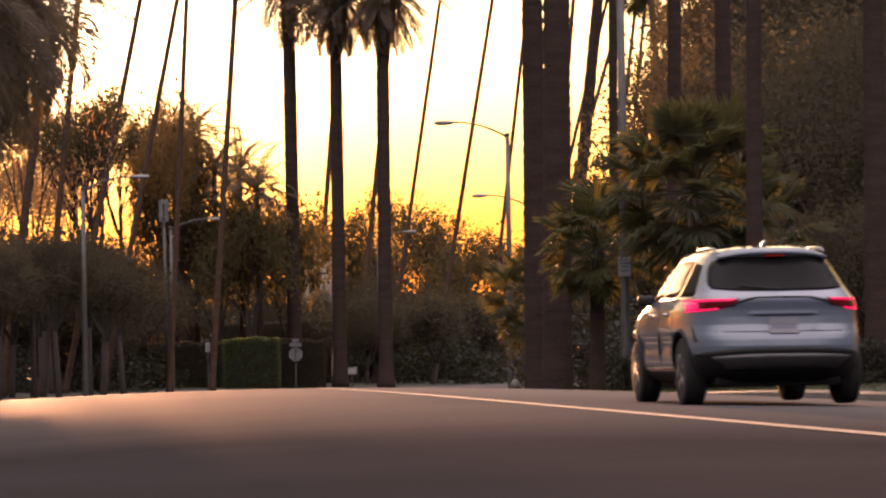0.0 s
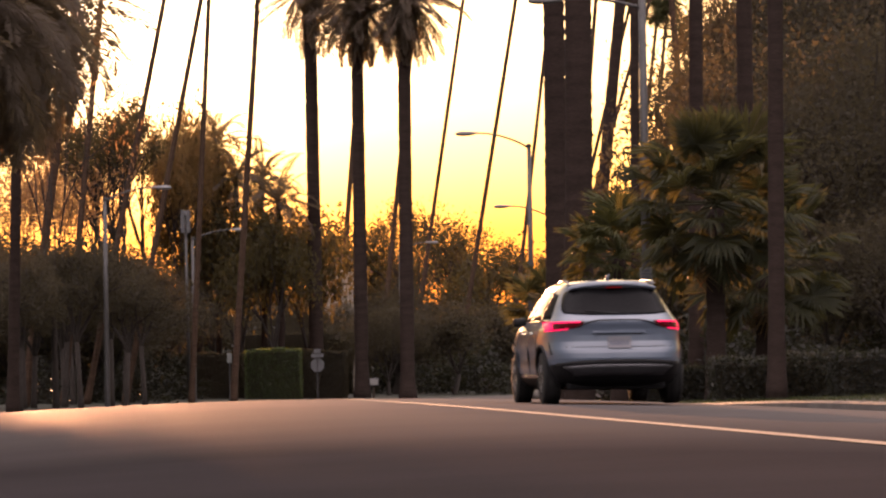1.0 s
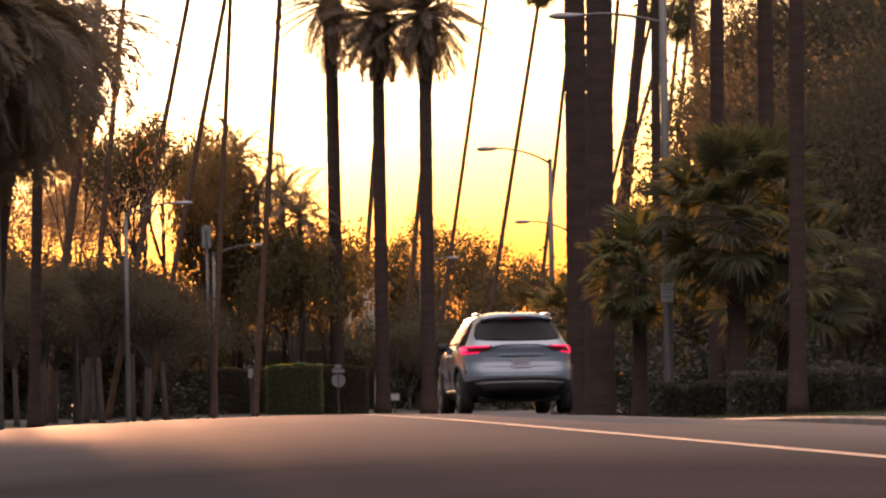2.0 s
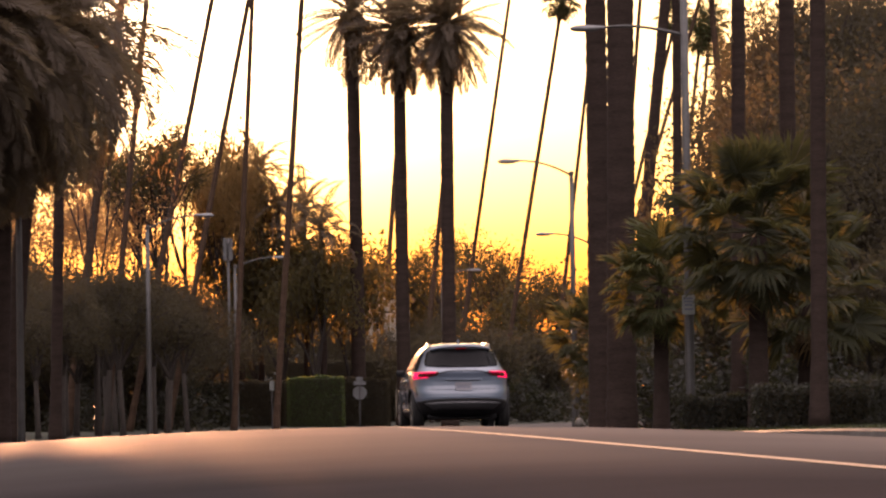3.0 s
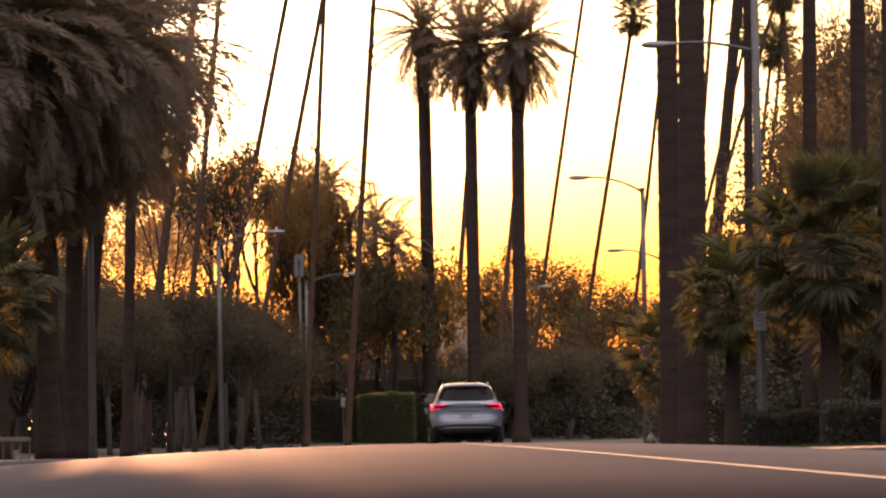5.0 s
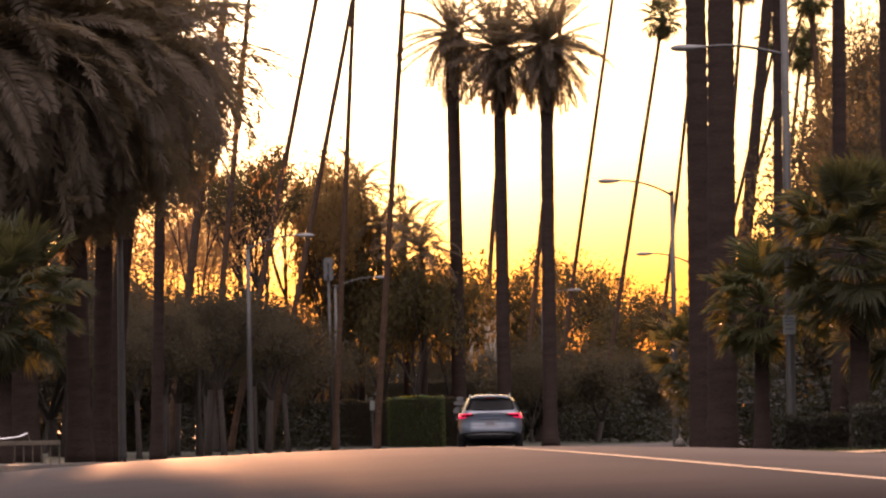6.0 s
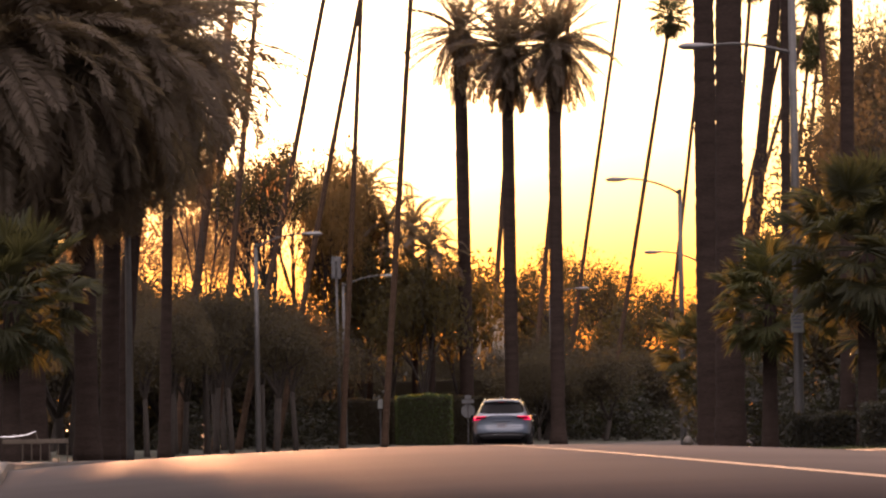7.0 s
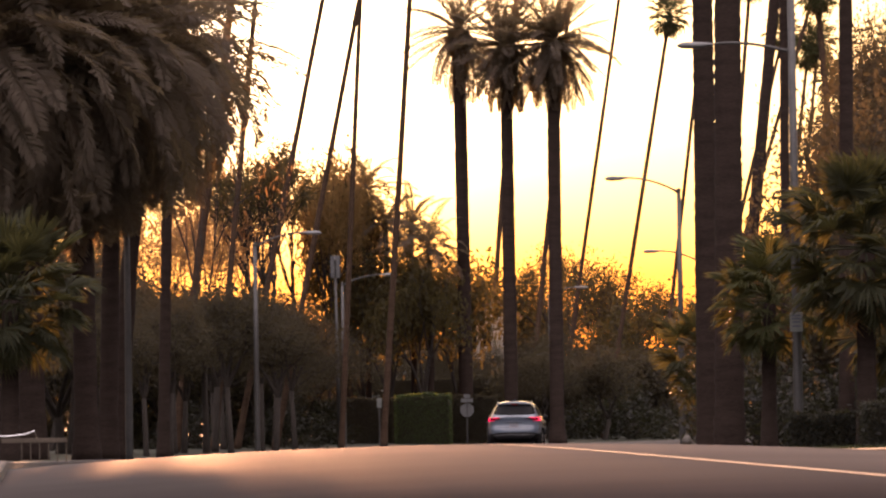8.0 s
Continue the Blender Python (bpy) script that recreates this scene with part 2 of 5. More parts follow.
class Build:
    """Collects vertices and faces for one mesh."""

    def __init__(self):
        self.v, self.f = [], []

    def add(self, verts, faces):
        k = len(self.v)
        self.v += [Vector(p) for p in verts]
        self.f += [tuple(i + k for i in q) for q in faces]

    def box(self, lo, hi, bevel=0.0):
        (a, b, c), (d, e, f) = lo, hi
        if not bevel:
            self.add([(x, y, z) for x in (a, d) for y in (b, e) for z in (c, f)],
                     [(0, 1, 3, 2), (4, 6, 7, 5), (0, 4, 5, 1), (2, 3, 7, 6), (0, 2, 6, 4), (1, 5, 7, 3)])
            return
        bm = bmesh.new()
        bmesh.ops.create_cube(bm, size=1.0, matrix=Matrix.Translation(((a + d) / 2, (b + e) / 2, (c + f) / 2)) @ Matrix.Diagonal((d - a, e - b, f - c, 1)))
        bmesh.ops.bevel(bm, geom=bm.edges[:], offset=bevel, segments=2, affect="EDGES", profile=0.6)
        self.take(bm)

    def take(self, bm):
        bm.verts.index_update()
        self.add([v.co.copy() for v in bm.verts], [[v.index for v in f.verts] for f in bm.faces])
        bm.free()

    def tube(self, path, radii, sides=8, cap=True):
        """A round tube along a path of points."""
        path = [Vector(p) for p in path]
        k, rings = len(self.v), []
        side = Vector((1, 0, 0))
        for i, p in enumerate(path):
            way = (path[min(i + 1, len(path) - 1)] - path[max(i - 1, 0)]).normalized()
            side = side - way * side.dot(way)
            if side.length < 1e-3:
                side = way.orthogonal()
            side.normalize()
            up = way.cross(side)
            for j in range(sides):
                a = 2 * math.pi * j / sides
                self.v.append(p + (side * math.cos(a) + up * math.sin(a)) * radii[i])
        for i in range(len(path) - 1):
            for j in range(sides):
                a, b = k + i * sides + j, k + i * sides + (j + 1) % sides
                self.f.append((a, b, b + sides, a + sides))
        if cap:
            self.f.append(tuple(k + j for j in reversed(range(sides))))
            self.f.append(tuple(k + (len(path) - 1) * sides + j for j in range(sides)))

    def lathe(self, profile, sides=16, axis="z", centre=(0, 0, 0)):
        """Turns a profile of (radius, height) round an axis."""
        k, c = len(self.v), Vector(centre)
        for r, h in profile:
            for j in range(sides):
                a = 2 * math.pi * j / sides
                p = Vector((r * math.cos(a), r * math.sin(a), h)) if axis == "z" else Vector((h, r * math.cos(a), r * math.sin(a)))
                self.v.append(p + c)
        for i in range(len(profile) - 1):
            for j in range(sides):
                a, b = k + i * sides + j, k + i * sides + (j + 1) % sides
                self.f.append((a, b, b + sides, a + sides))
        self.f.append(tuple(k + j for j in reversed(range(sides))))
        self.f.append(tuple(k + (len(profile) - 1) * sides + j for j in range(sides)))

    def mesh(self, name, mat, smooth=False):
        return mesh_of(name, self.v, self.f, mat, smooth)


# ---------------------------------------------------------------- the road and the ground
CENTRE = ((-120, 12.0), (0, 5.8), (28, 4.06), (45, 2.9), (57, 1.95), (71, 0.6), (83, -0.5), (102, -1.2), (130, -1.2),
          (148, -0.4), (170, 0.9), (190, 3.3), (205, 6.2), (220, 9.8), (235, 14.0), (250, 19.0), (270, 26.5), (300, 40.0), (420, 100.0), (700, 260.0))
PROFILE = ((-120, 0.0), (0, -0.02), (45, -0.01), (58, 0.005), (63, 0.005), (71, 0.0), (83, -0.16), (102, -0.36), (118, -0.52), (130, -0.68),
           (148, -0.85), (200, -1.2), (300, -1.6), (700, -2.0))
HALF = 7.8
ROAD_Y = np.concatenate([np.arange(-100, 20, 10), np.arange(20, 200, 1.5), np.arange(200, 701, 8)])


def smooth_curve(knots, soften):
    ys = np.arange(-140, 721, 1.0)
    vs = np.interp(ys, [k[0] for k in knots], [k[1] for k in knots])
    ker = np.hanning(soften * 2 + 1)
    vs = np.convolve(np.pad(vs, soften, mode="edge"), ker / ker.sum(), mode="valid")
    return ys, vs


CENTRE_C, PROFILE_C = smooth_curve(CENTRE, 10), smooth_curve(PROFILE, 6)


def centre(y):
    return float(np.interp(y, *CENTRE_C))


def road_z(y, u):
    return float(np.interp(y, *PROFILE_C)) - 0.005 * u * u


def ground_z(x, y):
    u = x - centre(y)
    if abs(u) <= HALF + 0.3:
        return road_z(y, u) - 0.12 if abs(u) < HALF else road_z(y, HALF) + 0.1
    k = abs(u) - HALF
    rise = 0.13 + 0.02 * min(k, 12) + 0.25 * noise.noise(Vector((x * 0.05, y * 0.05, 0))) * min(1, k / 20)
    return road_z(min(y, 700), HALF) + rise


def make_ground():
    us = [-3000, -900, -300, -120, -60, -40, -28, -20, -16, -13, -11, -10, -9, -8.4, -HALF - 0.05, -HALF + 0.02, -4, 0, 4,
          HALF - 0.02, HALF + 0.05, 8.4, 9, 10, 11, 13, 16, 20, 28, 40, 60, 120, 300, 900, 3000]
    ys = list(np.concatenate([[-2500, -600], np.arange(-100, 20, 15), np.arange(20, 210, 4), np.arange(215, 701, 15), [900, 1500, 4500]]))
    v = [(centre(y) + u, y, ground_z(centre(y) + u, y)) for y in ys for u in us]
    n = len(us)
    f = [(j * n + i, j * n + i + 1, (j + 1) * n + i + 1, (j + 1) * n + i) for j in range(len(ys) - 1) for i in range(n - 1)]
    tagged(new("ground", mesh_of("ground", v, f, GRASS, True)), "dark lawn and soil verge beside the road", "ground", kind="structure")
    us = np.linspace(-HALF, HALF, 27)
    v = [(centre(y) + u, y, road_z(y, u) + 0.004 * noise.noise(Vector((u * 0.5, y * 0.12, 3)))) for y in ROAD_Y for u in us]
    n = len(us)
    f = [(j * n + i, j * n + i + 1, (j + 1) * n + i + 1, (j + 1) * n + i) for j in range(len(ROAD_Y) - 1) for i in range(n - 1)]
    road = tagged(new("road", mesh_of("road", v, f, ASPHALT, True)), "grey asphalt road over a low crest, sunlit at its rim", "road", kind="structure")
    ys = [y for y in np.concatenate([np.arange(-100, 20, 10), np.arange(20, 160, 1.0)])]
    v, f = [], []
    for y in ys:
        for u in (-0.09, 0.09):
            v.append((centre(y) + u, y, road_z(y, u) + 0.006))
    f = [(2 * i, 2 * i + 1, 2 * i + 3, 2 * i + 2) for i in range(len(ys) - 1)]
    child("lane_line", mesh_of("lane_line", v, f, PAINT_LINE), road, label="worn white painted centre line")


def make_kerbs():
    for side in (-1, 1):
        kerb = thing("kerb", Matrix(), "pale concrete kerb stones along the road", "kerb", kind="structure")
        y = -40.0
        while y < 230:
            n = 3.0
            b = Build()
            pts = []
            for yy in (y + 0.012, y + n - 0.012):
                c, z = centre(yy), road_z(yy, HALF)
                prof = ((HALF - 0.02, z - 0.1), (HALF, z + 0.12), (HALF + 0.03, z + 0.15), (HALF + 0.17, z + 0.155), (HALF + 0.18, z - 0.1))
                pts.append([(c + side * u, yy, zz) for u, zz in prof])
            b.add(pts[0] + pts[1], [(i, (i + 1) % 5, 5 + (i + 1) % 5, 5 + i) for i in range(5)] + [(4, 3, 2, 1, 0), (5, 6, 7, 8, 9)])
            child("kerb_stone", b.mesh("kerb_stone", CONCRETE), kerb)
            y += n


make_ground()
make_kerbs()

# ---------------------------------------------------------------- plants
rng = random.Random(7)


def frond_mesh(name, length, droop, leaflets, leaf_len, mat, seed):
    """A feather frond growing along +x: a bending midrib with two rows of narrow leaflets."""
    r = random.Random(seed)
    b = Build()
    pts, p, ang = [], Vector((0, 0, 0)), 0.0
    n = 10
    for i in range(n + 1):
        pts.append(p.copy())
        ang -= droop / n * (0.4 + 1.2 * i / n)
        p = p + Vector((math.cos(ang), 0, math.sin(ang))) * (length / n)
    b.tube(pts, [0.05 * (1 - i / n) + 0.008 for i in range(n + 1)], 3, False)
    for k in range(leaflets):
        s = 0.1 + 0.9 * k / leaflets
        i = min(int(s * n), n - 1)
        q = pts[i].lerp(pts[i + 1], s * n - i)
        way = (pts[i + 1] - pts[i]).normalized()
        up = Vector((-way.z, 0, way.x))
        ln = leaf_len * (0.35 + 0.65 * math.sin(math.pi * min(1, s * 0.9 + 0.12)) ** 0.7) * r.uniform(0.85, 1.1)
        for side in (-1, 1):
            out = (Vector((0, side, 0)) + way * r.uniform(0.55, 0.95) + up * r.uniform(-0.1, 0.45)).normalized()
            mid = q + out * ln * 0.55
            tip = q + out * ln - Vector((0, 0, ln * r.uniform(0.05, 0.35)))
            w = way * 0.036
            b.add([q, mid + w * 1.3, tip, mid - w * 1.3], [(0, 1, 2, 3)])
    return b.mesh(name, mat)


def fan_mesh(name, stalk, radius, fingers, mat, seed, droop=0.35, sink=0.0):
    """A fan leaf along +x: a stalk and a pleated round blade of pointed fingers."""
    r = random.Random(seed)
    b = Build()
    b.tube([(0, 0, 0), (stalk * 0.6, 0, -0.03 * stalk), (stalk, 0, -0.12 * stalk)], [0.03, 0.02, 0.014], 4, False)
    o = Vector((stalk, 0, -0.12 * stalk))
    for k in range(fingers):
        a = radians(-125 + 250 * k / (fingers - 1))
        ln = radius * (0.72 + 0.28 * math.cos(a * 0.7)) * r.uniform(0.9, 1.06)
        d = Vector((math.cos(a), math.sin(a), r.uniform(-0.08, 0.1) + 0.12 * abs(math.sin(a))))
        s = Vector((-math.sin(a), math.cos(a), 0.0)) * (radius * 0.036)
        z = Vector((0, 0, 0.03 * (1 if k % 2 else -1)))
        mid, tip = o + d * ln * 0.6, o + d * ln - Vector((0, 0, ln * r.uniform(0.4, 1.2) * droop))
        b.add([o, mid - s + z, mid + s - z, tip], [(0, 1, 2), (1, 3, 2)])
    return b.mesh(name, mat)


FRONDS = [frond_mesh("frond", 4.2, d, 64, 0.55, FROND, i) for i, d in enumerate((0.7, 1.0, 1.35, 1.7))]
STIFF_FRONDS = [frond_mesh("frond", 3.9, d, 60, 0.5, FROND, 10 + i) for i, d in enumerate((0.25, 0.45, 0.7, 1.0))]
DRY_FRONDS = [frond_mesh("dry_frond", 3.6, 1.2, 46, 0.4, THATCH, 20)]
BIG_FRONDS = [frond_mesh("frond", 5.0, d, 64, 0.7, FROND, 30 + i) for i, d in enumerate((0.9, 1.3, 1.7, 2.1))]
FANS = [fan_mesh("fan_leaf", 1.3, 0.9, 38, FAN, 40 + i, d) for i, d in enumerate((0.15, 0.3, 0.5))]
SHADED_FANS = [fan_mesh("fan_leaf", 1.3, 0.95, 42, FAN_SHADED, 45 + i, d) for i, d in enumerate((0.08, 0.18, 0.35))]
DRY_FANS = [fan_mesh("dry_leaf", 0.9, 0.7, 20, THATCH, 50, 0.8)]


def trunk_mesh(name, path, r0, r1, mat, sides=14, flare=1.3, rings=0.0, seed=0, fine=2.5):
    """A palm trunk: flared at its foot, ringed and slightly uneven."""
    r = random.Random(seed)
    path = [Vector(p) for p in path]
    n = max(20, min(150, int(path[-1].length * fine)))
    pts, rad = [], []
    for i in range(n + 1):
        s = i / n * (len(path) - 1)
        k = min(int(s), len(path) - 2)
        pts.append(path[k].lerp(path[k + 1], s - k))
        t = i / n
        rr = (r0 + (r1 - r0) * t) * (1 + (flare - 1) * max(0, 1 - t * path[-1].length / 2) ** 2)
        rad.append(rr * (1 + rings * (1 if i % 2 else -1) + r.uniform(-0.03, 0.03)))
    b = Build()
    b.tube(pts, rad, sides)
    return b.mesh(name, mat, True)


def crown_parts(parent, top, meshes, count, low, high, name, scale=1.0, dry=None, dry_count=0, r=rng):
    """Sets leaves round a palm's head, upright at the heart and hanging at the skirt."""
    for k in range(count):
        t = (k + 0.5) / count
        el = high + (low - high) * t ** 0.85 + r.uniform(-7, 7)
        az = k * 137.508 + r.uniform(-10, 10)
        me = meshes[min(len(meshes) - 1, int(r.random() * len(meshes)))]
        s = scale * r.uniform(0.85, 1.08)
        m = Matrix.Translation(Vector(top) + Vector((0, 0, 0.25 * scale * (1 - t)))) @ pose(0, 0, 0, 0, 0, az) @ pose(0, 0, 0, 0, -el, 0) @ pose(0, 0, 0, r.uniform(-25, 25), 0, 0) @ Matrix.Scale(s, 4)
        child(name, me, parent, m)
    for k in range(dry_count):
        m = Matrix.Translation(Vector(top) - Vector((0, 0, 0.2 * scale))) @ pose(0, 0, 0, 0, 0, k * 137.5) @ pose(0, 0, 0, 0, r.uniform(55, 85), 0) @ Matrix.Scale(scale * r.uniform(0.75, 1), 4)
        child("dry_" + name, dry[0], parent, m, "dry brown leaf")


def joined_crown(name, leaf_meshes, count, low, high, scale, seed, mat):
    """Many leaves in one mesh, for palms far off."""
    r = random.Random(seed)
    vs, fs = [], []
    for k in range(count):
        t = (k + 0.5) / count
        el = high + (low - high) * t
        m = pose(0, 0, 0.2 * (1 - t), 0, 0, k * 137.508 + r.uniform(-12, 12)) @ pose(0, 0, 0, 0, -el + r.uniform(-8, 8), 0) @ Matrix.Scale(scale * r.uniform(0.8, 1.1), 4)
        me = leaf_meshes[k % len(leaf_meshes)]
        o = len(vs)
        vs += [m @ v.co for v in me.vertices]
        fs += [tuple(i + o for i in p.vertices) for p in me.polygons]
    return mesh_of(name, vs, fs, mat)


FAR_FANS = [fan_mesh("far_fan", 0.75, 0.7, 16, FAN, 60 + i, 0.5) for i in range(2)]
FAR_CROWNS = [joined_crown("crown", FAR_FANS, 44, -65, 80, 1.0, 70 + i, FAN) for i in range(3)]
FAR_SKIRTS = [joined_crown("dead_skirt", [fan_mesh("far_dry", 0.6, 0.55, 10, THATCH, 65, 0.9)], 26, -86, -60, 1.0, 80, THATCH)]
QUEEN_CROWN = joined_crown("crown", FRONDS[1:], 26, -30, 75, 0.75, 90, FROND)


def tall_palm(x0, y, z0, x1, y1, z1, height, dia, label="tall slender fan palm with a bare leaning trunk", crown=1.0, bow=0.0, skirt=True, k=0, bark=None, fine=2.5, flare=1.35):
    """A slender palm whose leaning trunk passes two given points; its foot is on the ground."""
    gz = ground_z(x0, y)
    lean = (x1 - x0) / (z1 - z0)
    foot_x = x0 + (gz - z0) * lean
    foot = Vector((foot_x, y, ground_z(foot_x, y) - 0.1))
    p = thing("fan_palm", Matrix.Translation(foot), label, "palm tree", "tall palms along the road")
    top = Vector((lean * height, 0, height))
    mid = [Vector((lean * height * s + bow * math.sin(math.pi * s), 0, height * s)) for s in (0, 0.2, 0.4, 0.6, 0.8, 1.0)]
    child("trunk", trunk_mesh("trunk", mid, dia * 0.56, dia * 0.42, bark or BARK, 14, flare, 0.03, int(x0 * 10), fine), p)
    m = Matrix.Translation(top) @ pose(0, 0, 0, 0, 0, k * 67) @ Matrix.Scale(crown, 4)
    child("crown", FAR_CROWNS[k % 3], p, m)
    if skirt:
        child("dead_skirt", FAR_SKIRTS[0], p, m @ pose(0, 0, -0.1), "dry brown hanging leaves")
    return p


def date_palm(x, y, height, dia, lean, fronds, big=False, scale=1.0, low=-64, label="stout date palm with a full feathery crown"):
    gz = ground_z(x, y)
    p = thing("date_palm", pose(x, y, gz - 0.1), label, "palm tree", "date palms")
    top = Vector((lean, 0, height))
    child("trunk", trunk_mesh("trunk", [(0, 0, 0), (lean * 0.4, 0, height * 0.5), top], dia * 0.55, dia * 0.47, BARK, 16, 1.35, 0.02, int(x)), p)
    b = Build()
    h = 1.5 * scale
    b.lathe([(dia * 0.5, -h), (dia * 0.75, -h * 0.7), (dia * 0.95, -h * 0.25), (dia * 0.8, 0.1), (dia * 0.3, 0.4)], 14, centre=top)
    child("boss", b.mesh("boss", THATCH, True), p, label="bulging ring of cut frond stubs")
    crown_parts(p, top, BIG_FRONDS if big else STIFF_FRONDS, fronds, low, 82, "frond", scale, DRY_FRONDS, 6)
    return p


def low_fan_palm(x, y, height, dia, leaves, scale, label, fans=None, dry=14):
    gz = ground_z(x, y)
    p = thing("low_fan_palm", pose(x, y, gz - 0.1), label, "palm tree", "low fan palms")
    child("trunk", trunk_mesh("trunk", [(0, 0, 0), (0.05, 0, height)], dia * 0.55, dia * 0.5, BARK, 14, 1.2, 0.03, int(x * 3)), p)
    crown_parts(p, (0.05, 0, height), fans or FANS, leaves, -55, 85, "leaf", scale, DRY_FANS, dry)
    return p


# -- broadleaf trees, built as branching tubes and thousands of single leaves


def branch(b, tips, p, way, length, rad, depth, r, spread, rise):
    q, d = p.copy(), way.copy()
    pts, rads = [p.copy()], [rad]
    for i in range(3):
        d = (d + Vector((r.uniform(-1, 1), r.uniform(-1, 1), r.uniform(-0.6, 1) * rise)) * 0.22).normalized()
        q = q + d * length / 3
        pts.append(q.copy())
        rads.append(rad * (1 - 0.13 * (i + 1)))
        if depth <= 1:
            tips.append((q.copy(), d.copy()))
    b.tube(pts, rads, 6 if depth > 1 else 3, False)
    if depth == 0:
        return
    n = 3 if r.random() < 0.6 else 2
    a0 = r.uniform(0, 6.28)
    for k in range(n):
        side = d.orthogonal().normalized()
        side.rotate(Matrix.Rotation(a0 + k * 6.283 / n, 3, d))
        s = spread * r.uniform(0.6, 1.2)
        nd = (d * math.cos(s) + side * math.sin(s) + Vector((0, 0, 0.15 * rise))).normalized()
        branch(b, tips, q, nd, length * r.uniform(0.68, 0.9), rad * 0.6, depth - 1, r, spread, rise)


def leaves_at(points, per, spread, size, r, out=None):
    """Leaf blades scattered round points; returns arrays of vertices and faces."""
    n = len(points) * per
    g = np.random.default_rng(r.randrange(1 << 30))
    c = np.repeat(np.array([tuple(p) for p in points]), per, axis=0) + g.normal(0, spread, (n, 3))
    a = g.normal(0, 1, (n, 3))
    a /= np.linalg.norm(a, axis=1)[:, None]
    t = np.cross(a, g.normal(0, 1, (n, 3)))
    t /= np.linalg.norm(t, axis=1)[:, None]
    s = (size * g.uniform(0.6, 1.3, n))[:, None]
    v = np.stack([c - a * s, c - t * s * 0.45, c + a * s, c + t * s * 0.45], axis=1).reshape(-1, 3)
    f = np.arange(4 * n).reshape(-1, 4)
    return v, f


def mesh_np(name, v, f, mat):
    me = bpy.data.meshes.new(name)
    me.vertices.add(len(v))
    me.vertices.foreach_set("co", v.astype(np.float32).ravel())
    me.loops.add(f.size)
    me.loops.foreach_set("vertex_index", f.astype(np.int32).ravel())
    me.polygons.add(len(f))
    me.polygons.foreach_set("loop_start", np.arange(0, f.size, f.shape[1], dtype=np.int32))
    me.materials.append(mat)
    me.update(calc_edges=True)
    return me


def tree_meshes(seed, height, depth, spread, rise, per, leaf_spread, size, mat, bole=0.25, leafy=0.0, slim=1.0):
    """leafy: the share of the height below which the limbs are bare."""
    r = random.Random(seed)
    b, tips = Build(), []
    foot = Vector((0, 0, 0))
    head = Vector((r.uniform(-0.3, 0.3), r.uniform(-0.3, 0.3), height * bole))
    b.tube([foot, foot.lerp(head, 0.15), head], [height * 0.032, height * 0.024, height * 0.02], 9)
    for k in range(4):
        a = k * 1.571 + r.uniform(-0.5, 0.5)
        d = Vector((math.cos(a) * spread, math.sin(a) * spread, 1)).normalized()
        branch(b, tips, head, d, height * 0.24, height * 0.014 * slim, depth, r, spread, rise)
    top = max(p.z for p, _ in tips)
    v, f = leaves_at([p for p, _ in tips if p.z > leafy * top], per, leaf_spread, size, r)
    return b.mesh("trunk", TREE_BARK, True), mesh_np("crown", v, f, mat)


def bush_mesh(name, seed, sx, sy, sz, count, size, mat, lump=0.35):
    """A mound of single leaves with an uneven outline, denser near its surface."""
    g = np.random.default_rng(seed)
    d = g.normal(0, 1, (count, 3))
    d /= np.linalg.norm(d, axis=1)[:, None]
    d[:, 2] = np.abs(d[:, 2]) * 1.0
    ph = g.uniform(0, 6.28, 6)
    lumpy = 1 + lump * (np.sin(d[:, 0] * 5 + ph[0]) * np.sin(d[:, 1] * 5 + ph[1]) + 0.6 * np.sin(d[:, 2] * 9 + ph[2] + d[:, 0] * 7))
    rad = g.uniform(0.55, 1.03, count) ** 0.6 * lumpy
    c = d * rad[:, None] * np.array([sx, sy, sz])
    v, f = leaves_at(list(c), 1, size * 0.5, size, random.Random(seed))
    v[:, 2] = np.maximum(v[:, 2], 0.0)
    return mesh_np(name, v, f, mat)


TREES = {
    "open": tree_meshes(1, 15.0, 4, 0.34, 0.5, 12, 0.2, 0.12, LEAF, 0.4, 0.68, 0.9),
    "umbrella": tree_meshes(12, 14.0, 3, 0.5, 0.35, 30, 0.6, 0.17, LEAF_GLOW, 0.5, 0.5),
    "dense": tree_meshes(2, 12.0, 3, 0.55, 0.25, 15, 0.7, 0.24, LEAF, 0.22),
    "rust": tree_meshes(3, 10.0, 4, 0.42, 0.3, 8, 0.45, 0.085, LEAF_RUST, 0.3, 0.34, 0.5),
    "sparse": tree_meshes(4, 12.0, 4, 0.38, 0.6, 5, 0.35, 0.14, LEAF, 0.3),
    "dark": tree_meshes(5, 12.0, 3, 0.6, 0.2, 50, 0.7, 0.11, LEAF_DARK, 0.15),
    "small": tree_meshes(6, 6.0, 2, 0.6, 0.2, 34, 0.5, 0.125, LEAF_DARK, 0.22),
    "pine": tree_meshes(8, 16.0, 3, 0.5, 0.3, 70, 0.8, 0.12, LEAF_DARK, 0.3),
    "grove": tree_meshes(21, 8.0, 2, 0.6, 0.2, 70, 0.5, 0.1, LEAF_DARK, 0.45, 0.0, 1.35),
    "garden": tree_meshes(9, 12.0, 2, 0.6, 0.2, 9, 1.0, 0.5, LEAF_DARK, 0.15),
}
TREE_TOPS = {k: float(np.quantile([v.co.z for v in m[1].vertices], 0.995)) for k, m in TREES.items()}
